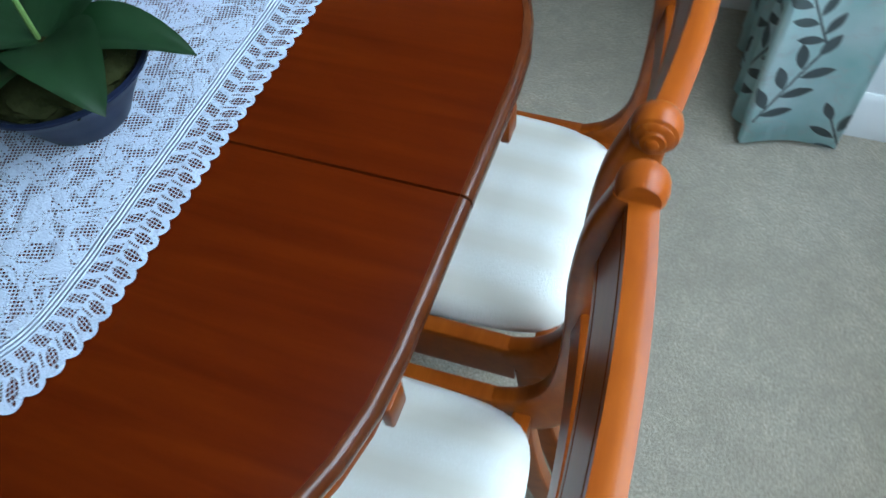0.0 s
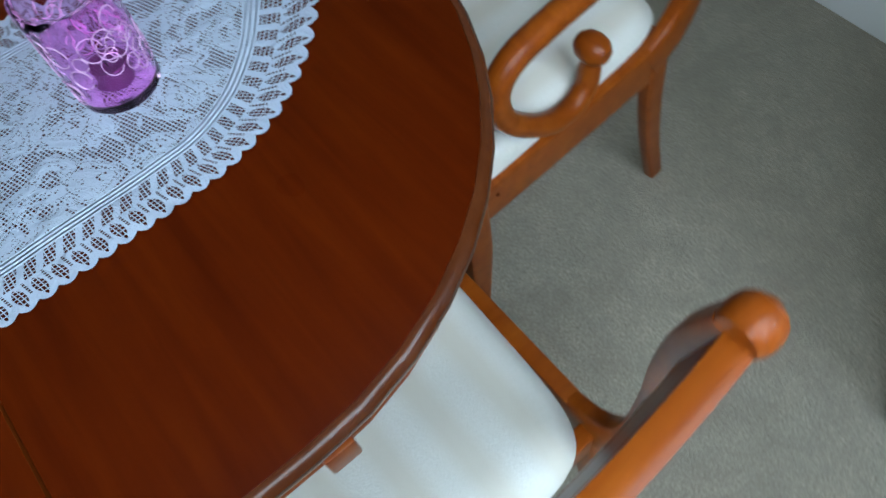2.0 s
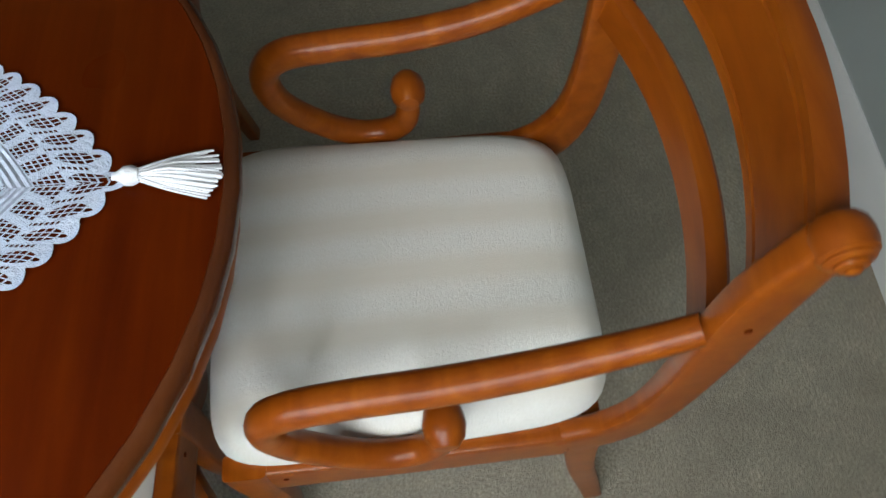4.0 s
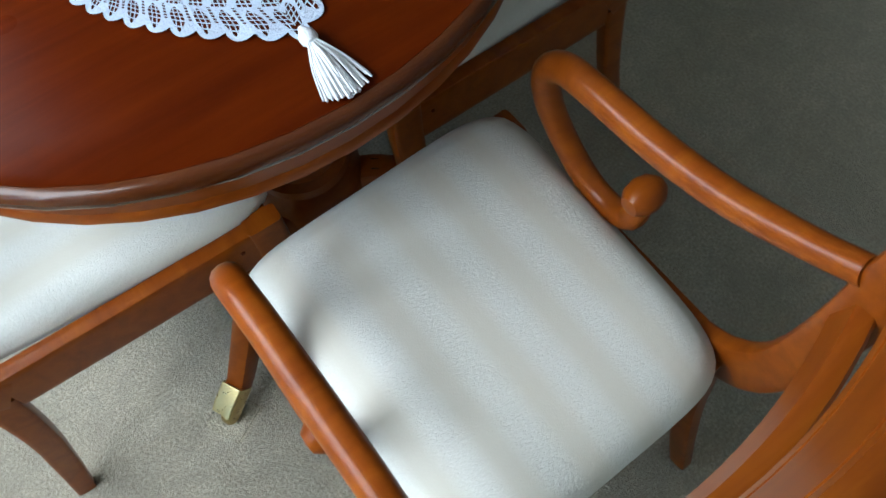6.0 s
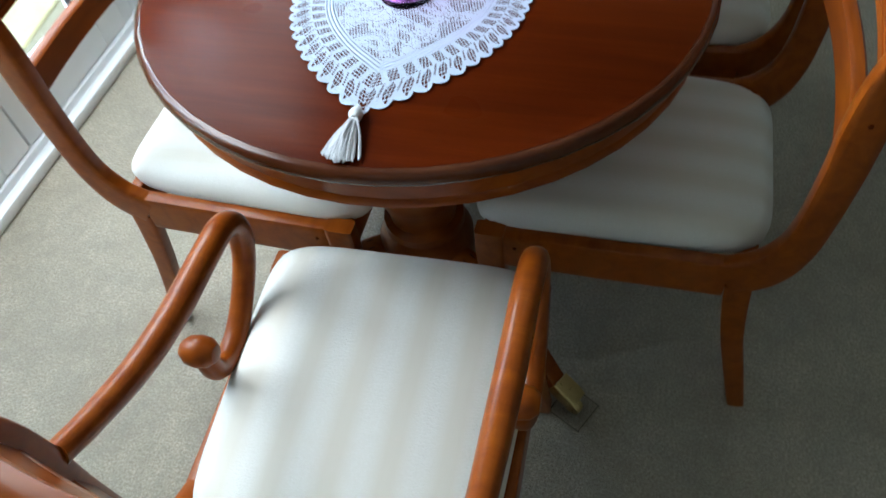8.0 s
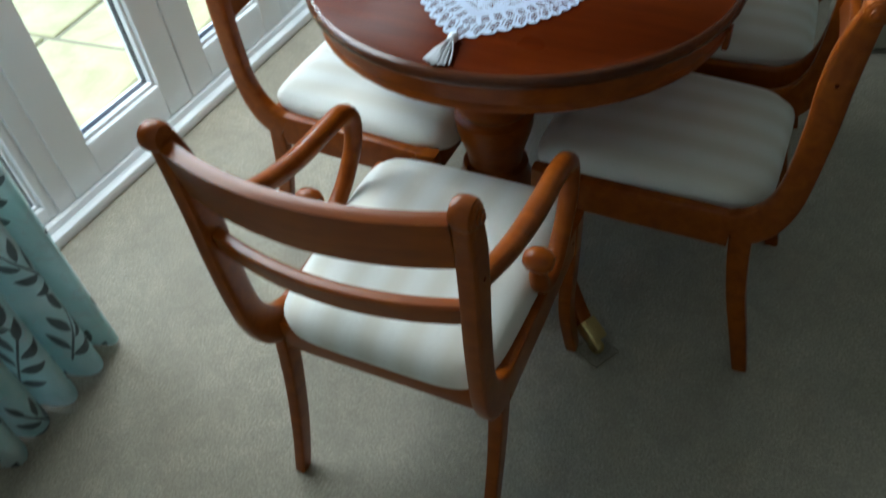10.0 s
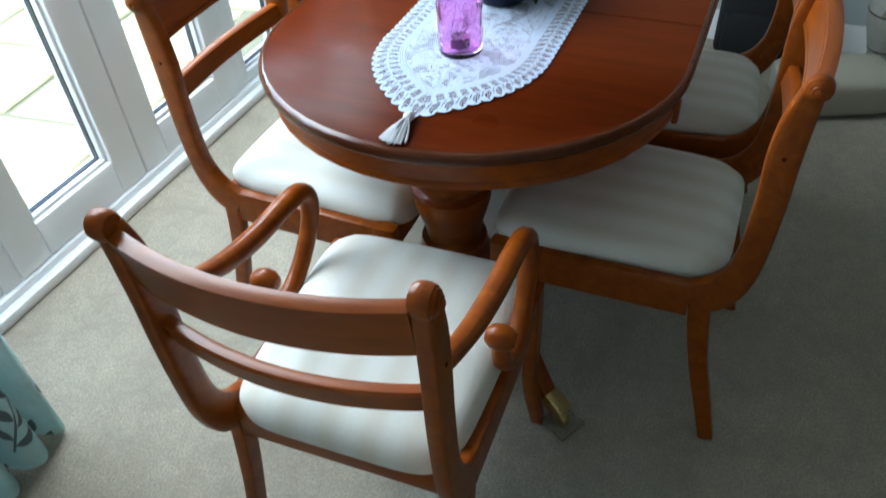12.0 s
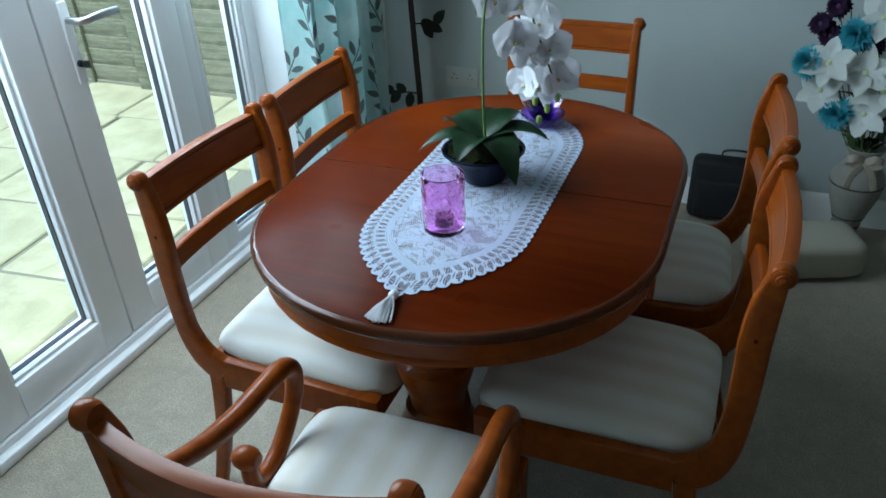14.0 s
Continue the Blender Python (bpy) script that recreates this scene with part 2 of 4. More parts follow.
def lace():
    """White cotton lace; UV: scallops counted along the hem, metres in from the hem."""
    m = Nodes("white_lace_skylight_tint")
    uv = m.t.nodes.new("ShaderNodeUVMap")
    uv.uv_map = "hem"
    sep = m.add("ShaderNodeSeparateXYZ", Vector=uv.outputs[0])
    s, d = sep.outputs[0], sep.outputs[1]
    ob = m.coord("Object")
    so = m.add("ShaderNodeSeparateXYZ", Vector=ob)

    def both(*q):
        r = q[0]
        for x in q[1:]:
            r = m.math("MULTIPLY", r, x)
        return r

    def within(x, lo, hi):
        return both(m.math("GREATER_THAN", x, lo), m.math("LESS_THAN", x, hi))

    def off_centre(u):
        """0 in the middle of a scallop, 1 between two."""
        return m.math("MULTIPLY", m.math("ABSOLUTE", m.math("SUBTRACT", m.math("FRACT", u), .5)), 2.0)

    # hem: a slanted leaf of mesh in each scallop
    lean = m.math("ADD", s, m.math("MULTIPLY", m.math("SUBTRACT", d, .004), 13.0))
    cells = both(m.math("GREATER_THAN", m.math("PINGPONG", m.math("MULTIPLY", lean, 5.0), .5), .12), m.math("GREATER_THAN", m.math("PINGPONG", d, .0019), .0004))
    t1 = off_centre(lean)
    bulge = m.math("MULTIPLY", m.math("SUBTRACT", 1.0, m.math("POWER", m.math("MULTIPLY", m.math("SUBTRACT", d, .0145), 1 / .0105), 2.0)), .60)
    petal = both(m.math("LESS_THAN", t1, bulge), cells)
    vein = both(m.math("GREATER_THAN", t1, .87), within(d, .012, .0265), m.math("GREATER_THAN", m.math("PINGPONG", d, .0014), .0005))
    # behind it a chequer of small mesh patches
    back = m.math("SUBTRACT", m.math("MULTIPLY", s, 1.0), m.math("MULTIPLY", d, 24.0))
    t2 = off_centre(back)
    cells2 = both(m.math("GREATER_THAN", m.math("PINGPONG", m.math("MULTIPLY", s, 4.5), .5), .13), m.math("GREATER_THAN", m.math("PINGPONG", d, .0019), .0005))
    row2 = both(within(d, .0275, .044), m.math("LESS_THAN", t2, .62), cells2)
    # middle: solid flowers and leaves upon a square net, outlined by rows of holes
    a = m.math("ADD", so.outputs[0], m.math("MULTIPLY", so.outputs[1], .35))
    b = m.math("SUBTRACT", so.outputs[1], m.math("MULTIPLY", so.outputs[0], .35))
    hole = both(m.math("GREATER_THAN", m.math("PINGPONG", a, .0021), .00075), m.math("GREATER_THAN", m.math("PINGPONG", b, .0021), .00075))
    form = m.noise(ob, 21, 2, .5, 1.6)
    leafy = m.noise(ob, 48, 1, .5, 2.2)
    net = both(m.math("LESS_THAN", form, .458), m.math("GREATER_THAN", leafy, .36))
    line = m.math("LESS_THAN", m.math("ABSOLUTE", m.math("SUBTRACT", form, .545)), .012)
    line2 = m.math("LESS_THAN", m.math("ABSOLUTE", m.math("SUBTRACT", leafy, .62)), .022)
    inner = both(m.math("GREATER_THAN", d, .0585), hole, m.math("MAXIMUM", net, m.math("MAXIMUM", line, line2)))
    open_ = m.math("MAXIMUM", m.math("MAXIMUM", petal, vein), m.math("MAXIMUM", row2, inner))
    thread = m.noise(ob, 900, 2)
    ridge = both(within(d, .045, .0585), m.math("PINGPONG", d, .0022))
    height = m.math("ADD", m.math("ADD", thread, m.math("MULTIPLY", m.noise(ob, 130, 3, .6, 1.5), 1.6)),
                    m.math("ADD", m.math("MULTIPLY", form, 4.0), m.math("MULTIPLY", ridge, 900.0)))
    m.bump(height, .8, .002)
    # blue-grey base: the cool cast of skylight is put into the white thread's colour
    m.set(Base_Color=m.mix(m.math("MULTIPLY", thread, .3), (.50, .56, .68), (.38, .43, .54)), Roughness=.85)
    tr = m.add("ShaderNodeBsdfTransparent")
    mx = m.add("ShaderNodeMixShader", Fac=open_, i1=m.bsdf.outputs[0], i2=tr.outputs[0])
    m.t.links.new(mx.outputs[0], m.out.inputs[0])
    return m.mat


M_LACE = lace()


def plain(name, col, rough=.6, var=.35, scale=40, bump=.2, **kw):
    m = Nodes(name)
    v = m.coord("Object")
    a = m.noise(v, scale, 4)
    m.bump(a, bump, .002)
    return m.set(Base_Color=m.mix(m.math("MULTIPLY", a, var * 2), col, tuple(q * .55 for q in col)), Roughness=rough, **kw)


M_THREAD = plain("white_cotton_thread", (.70, .71, .74), .8, .2, 300, .6)
M_POT = plain("dark_blue_glazed_ceramic", (.012, .017, .040), .35, .5, 55, .1, Specular_IOR_Level=.1)
M_MOSS = plain("dark_moss", (.028, .031, .010), .95, .6, 160, 1.0, Specular_IOR_Level=.05)
M_LEAF = plain("dark_green_orchid_leaf", (.022, .062, .020), .38, .35, 14, .1)
M_STEM = plain("green_stem", (.12, .20, .05), .5, .3, 60, .1)
M_BUD = plain("green_bud", (.28, .38, .08), .5, .3, 60, .1)
M_PETAL = plain("white_silk_petal", (.90, .90, .92), .6, .08, 60, .15, Subsurface_Weight=0.0)
M_LIP = plain("yellow_orchid_lip", (.70, .55, .20), .6, .4, 90, .2)
M_WAX = plain("dark_violet_candle_wax", (.10, .02, .10), .5, .3, 60, .1)
M_BAG = plain("black_nylon_bag", (.008, .008, .009), .75, .4, 300, .4)
M_URN = plain("grey_stone_urn", (.33, .32, .28), .8, .35, 26, .35)
M_GROOVE = plain("dark_groove_glaze", (.05, .048, .04), .8, .3, 60, .1)
M_RIBBON = plain("beige_raffia_ribbon", (.45, .40, .31), .7, .4, 90, .3)
M_BLUE = plain("turquoise_silk_petal", (.16, .62, .74), .65, .35, 40, .1)
M_PLUM = plain("dark_plum_petal", (.05, .014, .07), .65, .4, 40, .1)
M_CREAMF = plain("white_lily_petal", (.88, .90, .86), .6, .12, 30, .1)
M_DARKLEAF = plain("dark_leaf", (.018, .03, .014), .6, .4, 30, .1)
M_TWIG = plain("dark_brown_bark", (.03, .018, .010), .8, .4, 60, .5)
M_PALEGREEN = plain("pale_green_blossom", (.62, .66, .36), .7, .3, 30, .1)
M_CUSHION = plain("pale_stone_fabric", (.46, .43, .34), .9, .2, 220, .4)
M_RUBBER = plain("dark_grey_rubber", (.05, .05, .055), .5, .2, 60, .1)
M_SOCKET = plain("white_socket_plastic", (.55, .55, .50), .4, .1, 40, .02)
M_DARK = plain("dark_slot", (.01, .01, .01), .6, .1, 40, .02)


def sandstone():
    m = Nodes("buff_sandstone_slab")
    v = m.coord("Object")
    info = m.t.nodes.new("ShaderNodeObjectInfo")
    big, fine = m.noise(v, 3.5, 5, .65, .6), m.noise(v, 45, 5, .7)
    c = m.ramp(big, (.3, (.26, .235, .125)), (.55, (.42, .39, .235)), (.75, (.50, .48, .33)))
    c = m.mix(m.math("MULTIPLY", fine, .5), c, (.24, .22, .12))
    c = m.mix(m.math("MULTIPLY", info.outputs["Random"], .35), c, (.33, .32, .18))
    m.bump(m.math("ADD", fine, m.math("MULTIPLY", big, 2.0)), .5, .006)
    return m.set(Base_Color=c, Roughness=.85)


M_SLAB = sandstone()
M_SAND = plain("dark_joint_sand", (.20, .19, .13), .95, .3, 30, .3)


def fence_wood():
    m = Nodes("weathered_fence_board")
    v = m.coord("Object", (2.2, 9, 26))
    info = m.t.nodes.new("ShaderNodeObjectInfo")
    grain, blot = m.noise(v, 2.0, 6, .7, 1.2), m.noise(m.coord("Object", (4, 4, 10)), 2.4, 5, .7)
    c = m.ramp(grain, (.32, (.085, .078, .045)), (.52, (.20, .185, .115)), (.72, (.33, .31, .21)))
    c = m.mix(m.ramp(blot, (.42, (0, 0, 0)), (.64, (.75, .75, .75))), c, (.10, .11, .055))
    c = m.mix(m.math("MULTIPLY", info.outputs["Random"], .4), c, (.24, .22, .15))
    m.bump(grain, .8, .006)
    return m.set(Base_Color=c, Roughness=.92)


M_FENCE = fence_wood()
M_GRASS = plain("lawn_green", (.10, .24, .03), .9, .5, 60, .8)
M_ROCK = plain("white_rockery_stone", (.66, .65, .60), .9, .3, 14, .6)


def curtain_cloth():
    """Pale aqua cloth printed with dark grey-green sprigs; UV in metres of cloth."""
    m = Nodes("aqua_curtain_with_leaf_print")
    uv = m.t.nodes.new("ShaderNodeUVMap")
    uv.uv_map = "cloth"
    sep = m.add("ShaderNodeSeparateXYZ", Vector=uv.outputs[0])
    U, V = sep.outputs[0], sep.outputs[1]

    def sprig(du, dv, period_u, period_v, flip, tilt, size):
        row = m.math("FLOOR", m.math("DIVIDE", m.math("ADD", V, dv), period_v))
        shift = m.math("MULTIPLY", m.math("FLOORED_MODULO", row, 2.0), period_u * .5)
        u = m.math("SUBTRACT", m.math("FLOORED_MODULO", m.math("ADD", m.math("ADD", U, du), shift), period_u), period_u / 2)
        v = m.math("SUBTRACT", m.math("FLOORED_MODULO", m.math("ADD", V, dv), period_v), period_v / 2)
        c, s = math.cos(tilt), math.sin(tilt)
        x = m.math("MULTIPLY", m.math("ADD", m.math("MULTIPLY", u, c * flip), m.math("MULTIPLY", v, s)), 1 / size)
        y = m.math("MULTIPLY", m.math("SUBTRACT", m.math("MULTIPLY", v, c), m.math("MULTIPLY", u, s * flip)), 1 / size)
        leaves = [(0, .82, 0, .22)]
        for k in range(3):
            leaves += [(-.21, -.50 + .43 * k, 54 - 6 * k, .25), (.21, -.36 + .43 * k, -54 + 6 * k, .25)]
        total = None
        for lx, ly, ang, ln in leaves:
            ca, sa = math.cos(radians(ang)), math.sin(radians(ang))
            ax, ay = m.math("SUBTRACT", x, lx), m.math("SUBTRACT", y, ly)
            along = m.math("ADD", m.math("MULTIPLY", ay, ca), m.math("MULTIPLY", ax, -sa))
            cross = m.math("ABSOLUTE", m.math("ADD", m.math("MULTIPLY", ax, ca), m.math("MULTIPLY", ay, sa)))
            wide = m.math("MULTIPLY", m.math("SUBTRACT", 1.0, m.math("POWER", m.math("MULTIPLY", along, 1 / ln), 2.0)), .090)
            inside = m.math("GREATER_THAN", wide, cross)
            total = inside if total is None else m.math("MAXIMUM", total, inside)
        stem = m.math("MULTIPLY", m.math("LESS_THAN", m.math("ABSOLUTE", x), .02), m.math("LESS_THAN", m.math("ABSOLUTE", y), .8))
        return m.math("MAXIMUM", total, stem)

    p = m.math("MAXIMUM", sprig(0, 0, .30, .33, 1, .45, .140), sprig(.15, .15, .30, .33, -1, .5, .118))
    v3 = m.coord("Object")
    wash = m.noise(v3, 5, 4)
    weave = m.noise(m.coord("Object", (500, 500, 700)), 1, 2)
    base = m.mix(m.ramp(wash, (.38, (0, 0, 0)), (.62, (1, 1, 1))), (.52, .73, .71), (.76, .86, .85))
    flower = m.ramp(m.noise(v3, 17, 5, .7, 1.5), (.56, (0, 0, 0)), (.62, (.5, .5, .5)))
    base = m.mix(flower, base, (.68, .70, .69))
    c = m.mix(p, base, (.19, .215, .215))
    m.bump(weave, .25, .001)
    m.set(Base_Color=c, Roughness=.9)
    tl = m.add("ShaderNodeBsdfTranslucent", Color=c)
    mx = m.add("ShaderNodeMixShader", Fac=.35, i1=m.bsdf.outputs[0], i2=tl.outputs[0])
    m.t.links.new(mx.outputs[0], m.out.inputs[0])
    return m.mat


M_CURTAIN = curtain_cloth()

# ---- the room ----
WALL_X, DOOR_X = -0.99, -1.24          # inner face of the garden wall; plane of the glazing
NEAR_Y, FAR_Y, RIGHT_X, TOP = -1.61, 1.50, 8.0, 2.4
OPEN_Y0, OPEN_Y1, OPEN_TOP = -1.02, 0.86, 2.1


def structure(name, bm, mat, label="", category=""):
    return tagged(part(name, bm, mat), label, category or name.split("_")[0], kind="structure")


bm = bmesh.new()
bmesh.ops.create_grid(bm, x_segments=24, y_segments=24, size=1)
for v in bm.verts:
    v.co = Vector((-1.22 + (v.co.x + 1) / 2 * (RIGHT_X + 1.22), NEAR_Y + (v.co.y + 1) / 2 * (FAR_Y - NEAR_Y), 0))
structure("floor", bm, M_CARPET, "beige grey short pile carpet, lightly worn", "carpet")
structure("ceiling", bm_box(-1.4, RIGHT_X + .15, NEAR_Y - .15, FAR_Y + .15, TOP, TOP + .1), M_CEIL, "plain white painted ceiling")
structure("wall_far", bm_box(WALL_X - .3, RIGHT_X + .15, FAR_Y, FAR_Y + .15, -.1, TOP), M_WALL, "pale grey-green painted wall")
structure("wall_near", bm_box(WALL_X - .3, RIGHT_X + .15, NEAR_Y - .15, NEAR_Y, -.1, TOP), M_WALL, "pale grey-green painted wall")
# unseen closing wall, added far off so that little light bounces back
structure("wall_right", bm_box(RIGHT_X, RIGHT_X + .15, NEAR_Y, FAR_Y, -.1, TOP), M_WALL, "pale grey-green painted wall")
b = bm_box(WALL_X - .30, WALL_X, NEAR_Y, OPEN_Y0, -.1, TOP)
b = bm_box(WALL_X - .30, WALL_X, OPEN_Y1, FAR_Y, -.1, TOP, bm=b)
b = bm_box(WALL_X - .30, WALL_X, OPEN_Y0, OPEN_Y1, OPEN_TOP, TOP, bm=b)
structure("wall_garden", b, M_REVEAL, "white painted wall round the glazed garden doors")
structure("wall_pier", bm_box(WALL_X, -.58, NEAR_Y, -1.415, 0, TOP), M_WALL, "short painted wall return beside the garden curtain")


def skirting(name, a, c, out):
    """Moulded board from a to c along the floor, standing out along out."""
    prof = [(0, 0), (.018, 0), (.018, .075), (.014, .085), (.014, .095), (.008, .108), (.004, .115), (0, .115)]
    bm = bmesh.new()
    ends = []
    for p in (a, c):
        ends.append([bm.verts.new((p[0] + out[0] * q, p[1] + out[1] * q, z)) for q, z in prof])
    n = len(prof)
    for k in range(n):
        bm.faces.new((ends[0][k], ends[0][(k + 1) % n], ends[1][(k + 1) % n], ends[1][k]))
    bm.faces.new(ends[0])
    bm.faces.new(ends[1])
    return structure(name, bm, M_WHITE, "white moulded skirting board", "skirting board")


skirting("baseboard_far", (WALL_X, FAR_Y), (RIGHT_X, FAR_Y), (0, -1))
skirting("baseboard_near", (-.58, NEAR_Y), (RIGHT_X, NEAR_Y), (0, 1))
skirting("baseboard_pier", (WALL_X, -1.415), (-.58, -1.415), (0, 1))
skirting("baseboard_right", (RIGHT_X, NEAR_Y), (RIGHT_X, FAR_Y), (-1, 0))
skirting("baseboard_reveal_near", (WALL_X, OPEN_Y0), (-1.19, OPEN_Y0), (0, 1))
skirting("baseboard_reveal_far", (-1.19, OPEN_Y1), (WALL_X, OPEN_Y1), (0, -1))
skirting("baseboard_garden_far", (WALL_X, OPEN_Y1), (WALL_X, FAR_Y), (1, 0))
skirting("baseboard_garden_near", (WALL_X, -1.415), (WALL_X, OPEN_Y0), (1, 0))


# ---- glazed garden doors ----
def glazing():
    """Outer frame, two door leaves that meet in the middle, a fixed light on each side."""
    frame_ = bm_box(-1.29, -1.185, OPEN_Y0, OPEN_Y1, 0, .055, .004)
    for y0, y1 in ((OPEN_Y0, OPEN_Y0 + .06), (OPEN_Y1 - .06, OPEN_Y1), (-.642, -.582), (.462, .515)):
        bm_box(-1.29, -1.20, y0, y1, .055, 2.04, .004, bm=frame_)
    bm_box(-1.29, -1.20, OPEN_Y0, OPEN_Y1, 2.04, OPEN_TOP, .004, bm=frame_)
    top = thing("door_1", "white plastic glazed garden doors, closed, with side lights", "door")
    top["kind"] = "structure"
    part("door_frame", frame_, M_UPVC, top)
    sill = bm_box(-1.19, -1.155, OPEN_Y0, OPEN_Y1, 0, .035, .008)
    part("threshold", sill, M_UPVC, top)

    def leaf(name, y0, y1, stile, rail, x0, x1):
        z0, z1 = .055, 2.04
        b = bm_box(x0, x1, y0, y0 + stile, z0, z1, .008)
        bm_box(x0, x1, y1 - stile, y1, z0, z1, .008, bm=b)
        bm_box(x0, x1, y0 + stile - .002, y1 - stile + .002, z0, z0 + rail, .008, bm=b)
        bm_box(x0, x1, y0 + stile - .002, y1 - stile + .002, z1 - rail, z1, .008, bm=b)
        leaf_ob = part(name, b, M_UPVC, top)
        g0, g1, h0, h1 = y0 + stile, y1 - stile, z0 + rail, z1 - rail
        bead = bmesh.new()
        for q in ((g0, g0 + .012, h0, h1), (g1 - .012, g1, h0, h1), (g0, g1, h0, h0 + .012), (g0, g1, h1 - .012, h1)):
            bm_box(x0 + .012, x1 - .014, q[0] + .0008, q[1] - .0008, q[2], q[3], .003, bm=bead)
        part("glazing_bead", bead, M_UPVC, leaf_ob)
        gasket = bmesh.new()
        for q in ((g0 + .012, g0 + .0145, h0, h1), (g1 - .0145, g1 - .012, h0, h1), (g0, g1, h0 + .012, h0 + .0145), (g0, g1, h1 - .0145, h1 - .012)):
            bm_box(-1.246, -1.2275, q[0], q[1], q[2], q[3], bm=gasket)
        part("gasket", gasket, M_RUBBER, leaf_ob)
        pane = part("pane", bm_box(-1.243, -1.239, g0 + .002, g1 - .002, h0 + .002, h1 - .002), M_PANE, leaf_ob)
        pane.visible_shadow = False
        return leaf_ob

    leaf("side_light", OPEN_Y0 + .06, -.642, .03, .045, -1.28, -1.205)
    leaf("side_light", .515, OPEN_Y1 - .06, .03, .045, -1.28, -1.205)
    leaf("door_leaf", -.582, -.062, .108, .120, -1.275, -1.195)
    right = leaf("door_leaf", -.058, .462, .108, .120, -1.275, -1.195)
    plate = bm_box(-1.195, -1.186, .016, .046, .86, 1.08, .004)
    h = part("handle", plate, M_UPVC, right, "white and steel lever handle")
    lever = sweep(smooth_path([(-1.186, .031, 1.03, .009, .009), (-1.15, .031, 1.03, .009, .009), (-1.135, .045, 1.03, .010, .008),
                               (-1.135, .10, 1.032, .011, .007), (-1.137, .165, 1.03, .010, .006)], 5), (0, 0, 1), 2.4, 12)
    part("lever", lever, M_CHROME, h)
    key = lathe([(0, 0), (.010, 0), (.010, .008), (.006, .010), (0, .010)], 16, pose(-1.186, .031, .915, 0, 90, 0))
    bm_box(-1.176, -1.150, .028, .034, .905, .925, .002, bm=key)
    part("lock", key, M_DARK, h)


glazing()


# ---- dining table ----
TABLE = Vector((-.012, -.006, 0))
T_R, T_S, T_B = .431, .170, -.022


def half_stadium(r, s, z, sign, gap, n=24):
    pts = [Vector((sign * r, sign * gap, z))]
    for k in range(n + 1):
        q = math.pi * k / n
        pts.append(Vector((sign * math.cos(q) * r, sign * (s + math.sin(q) * (r + T_B)), z)))
    pts.append(Vector((-sign * r, sign * gap, z)))
    return pts


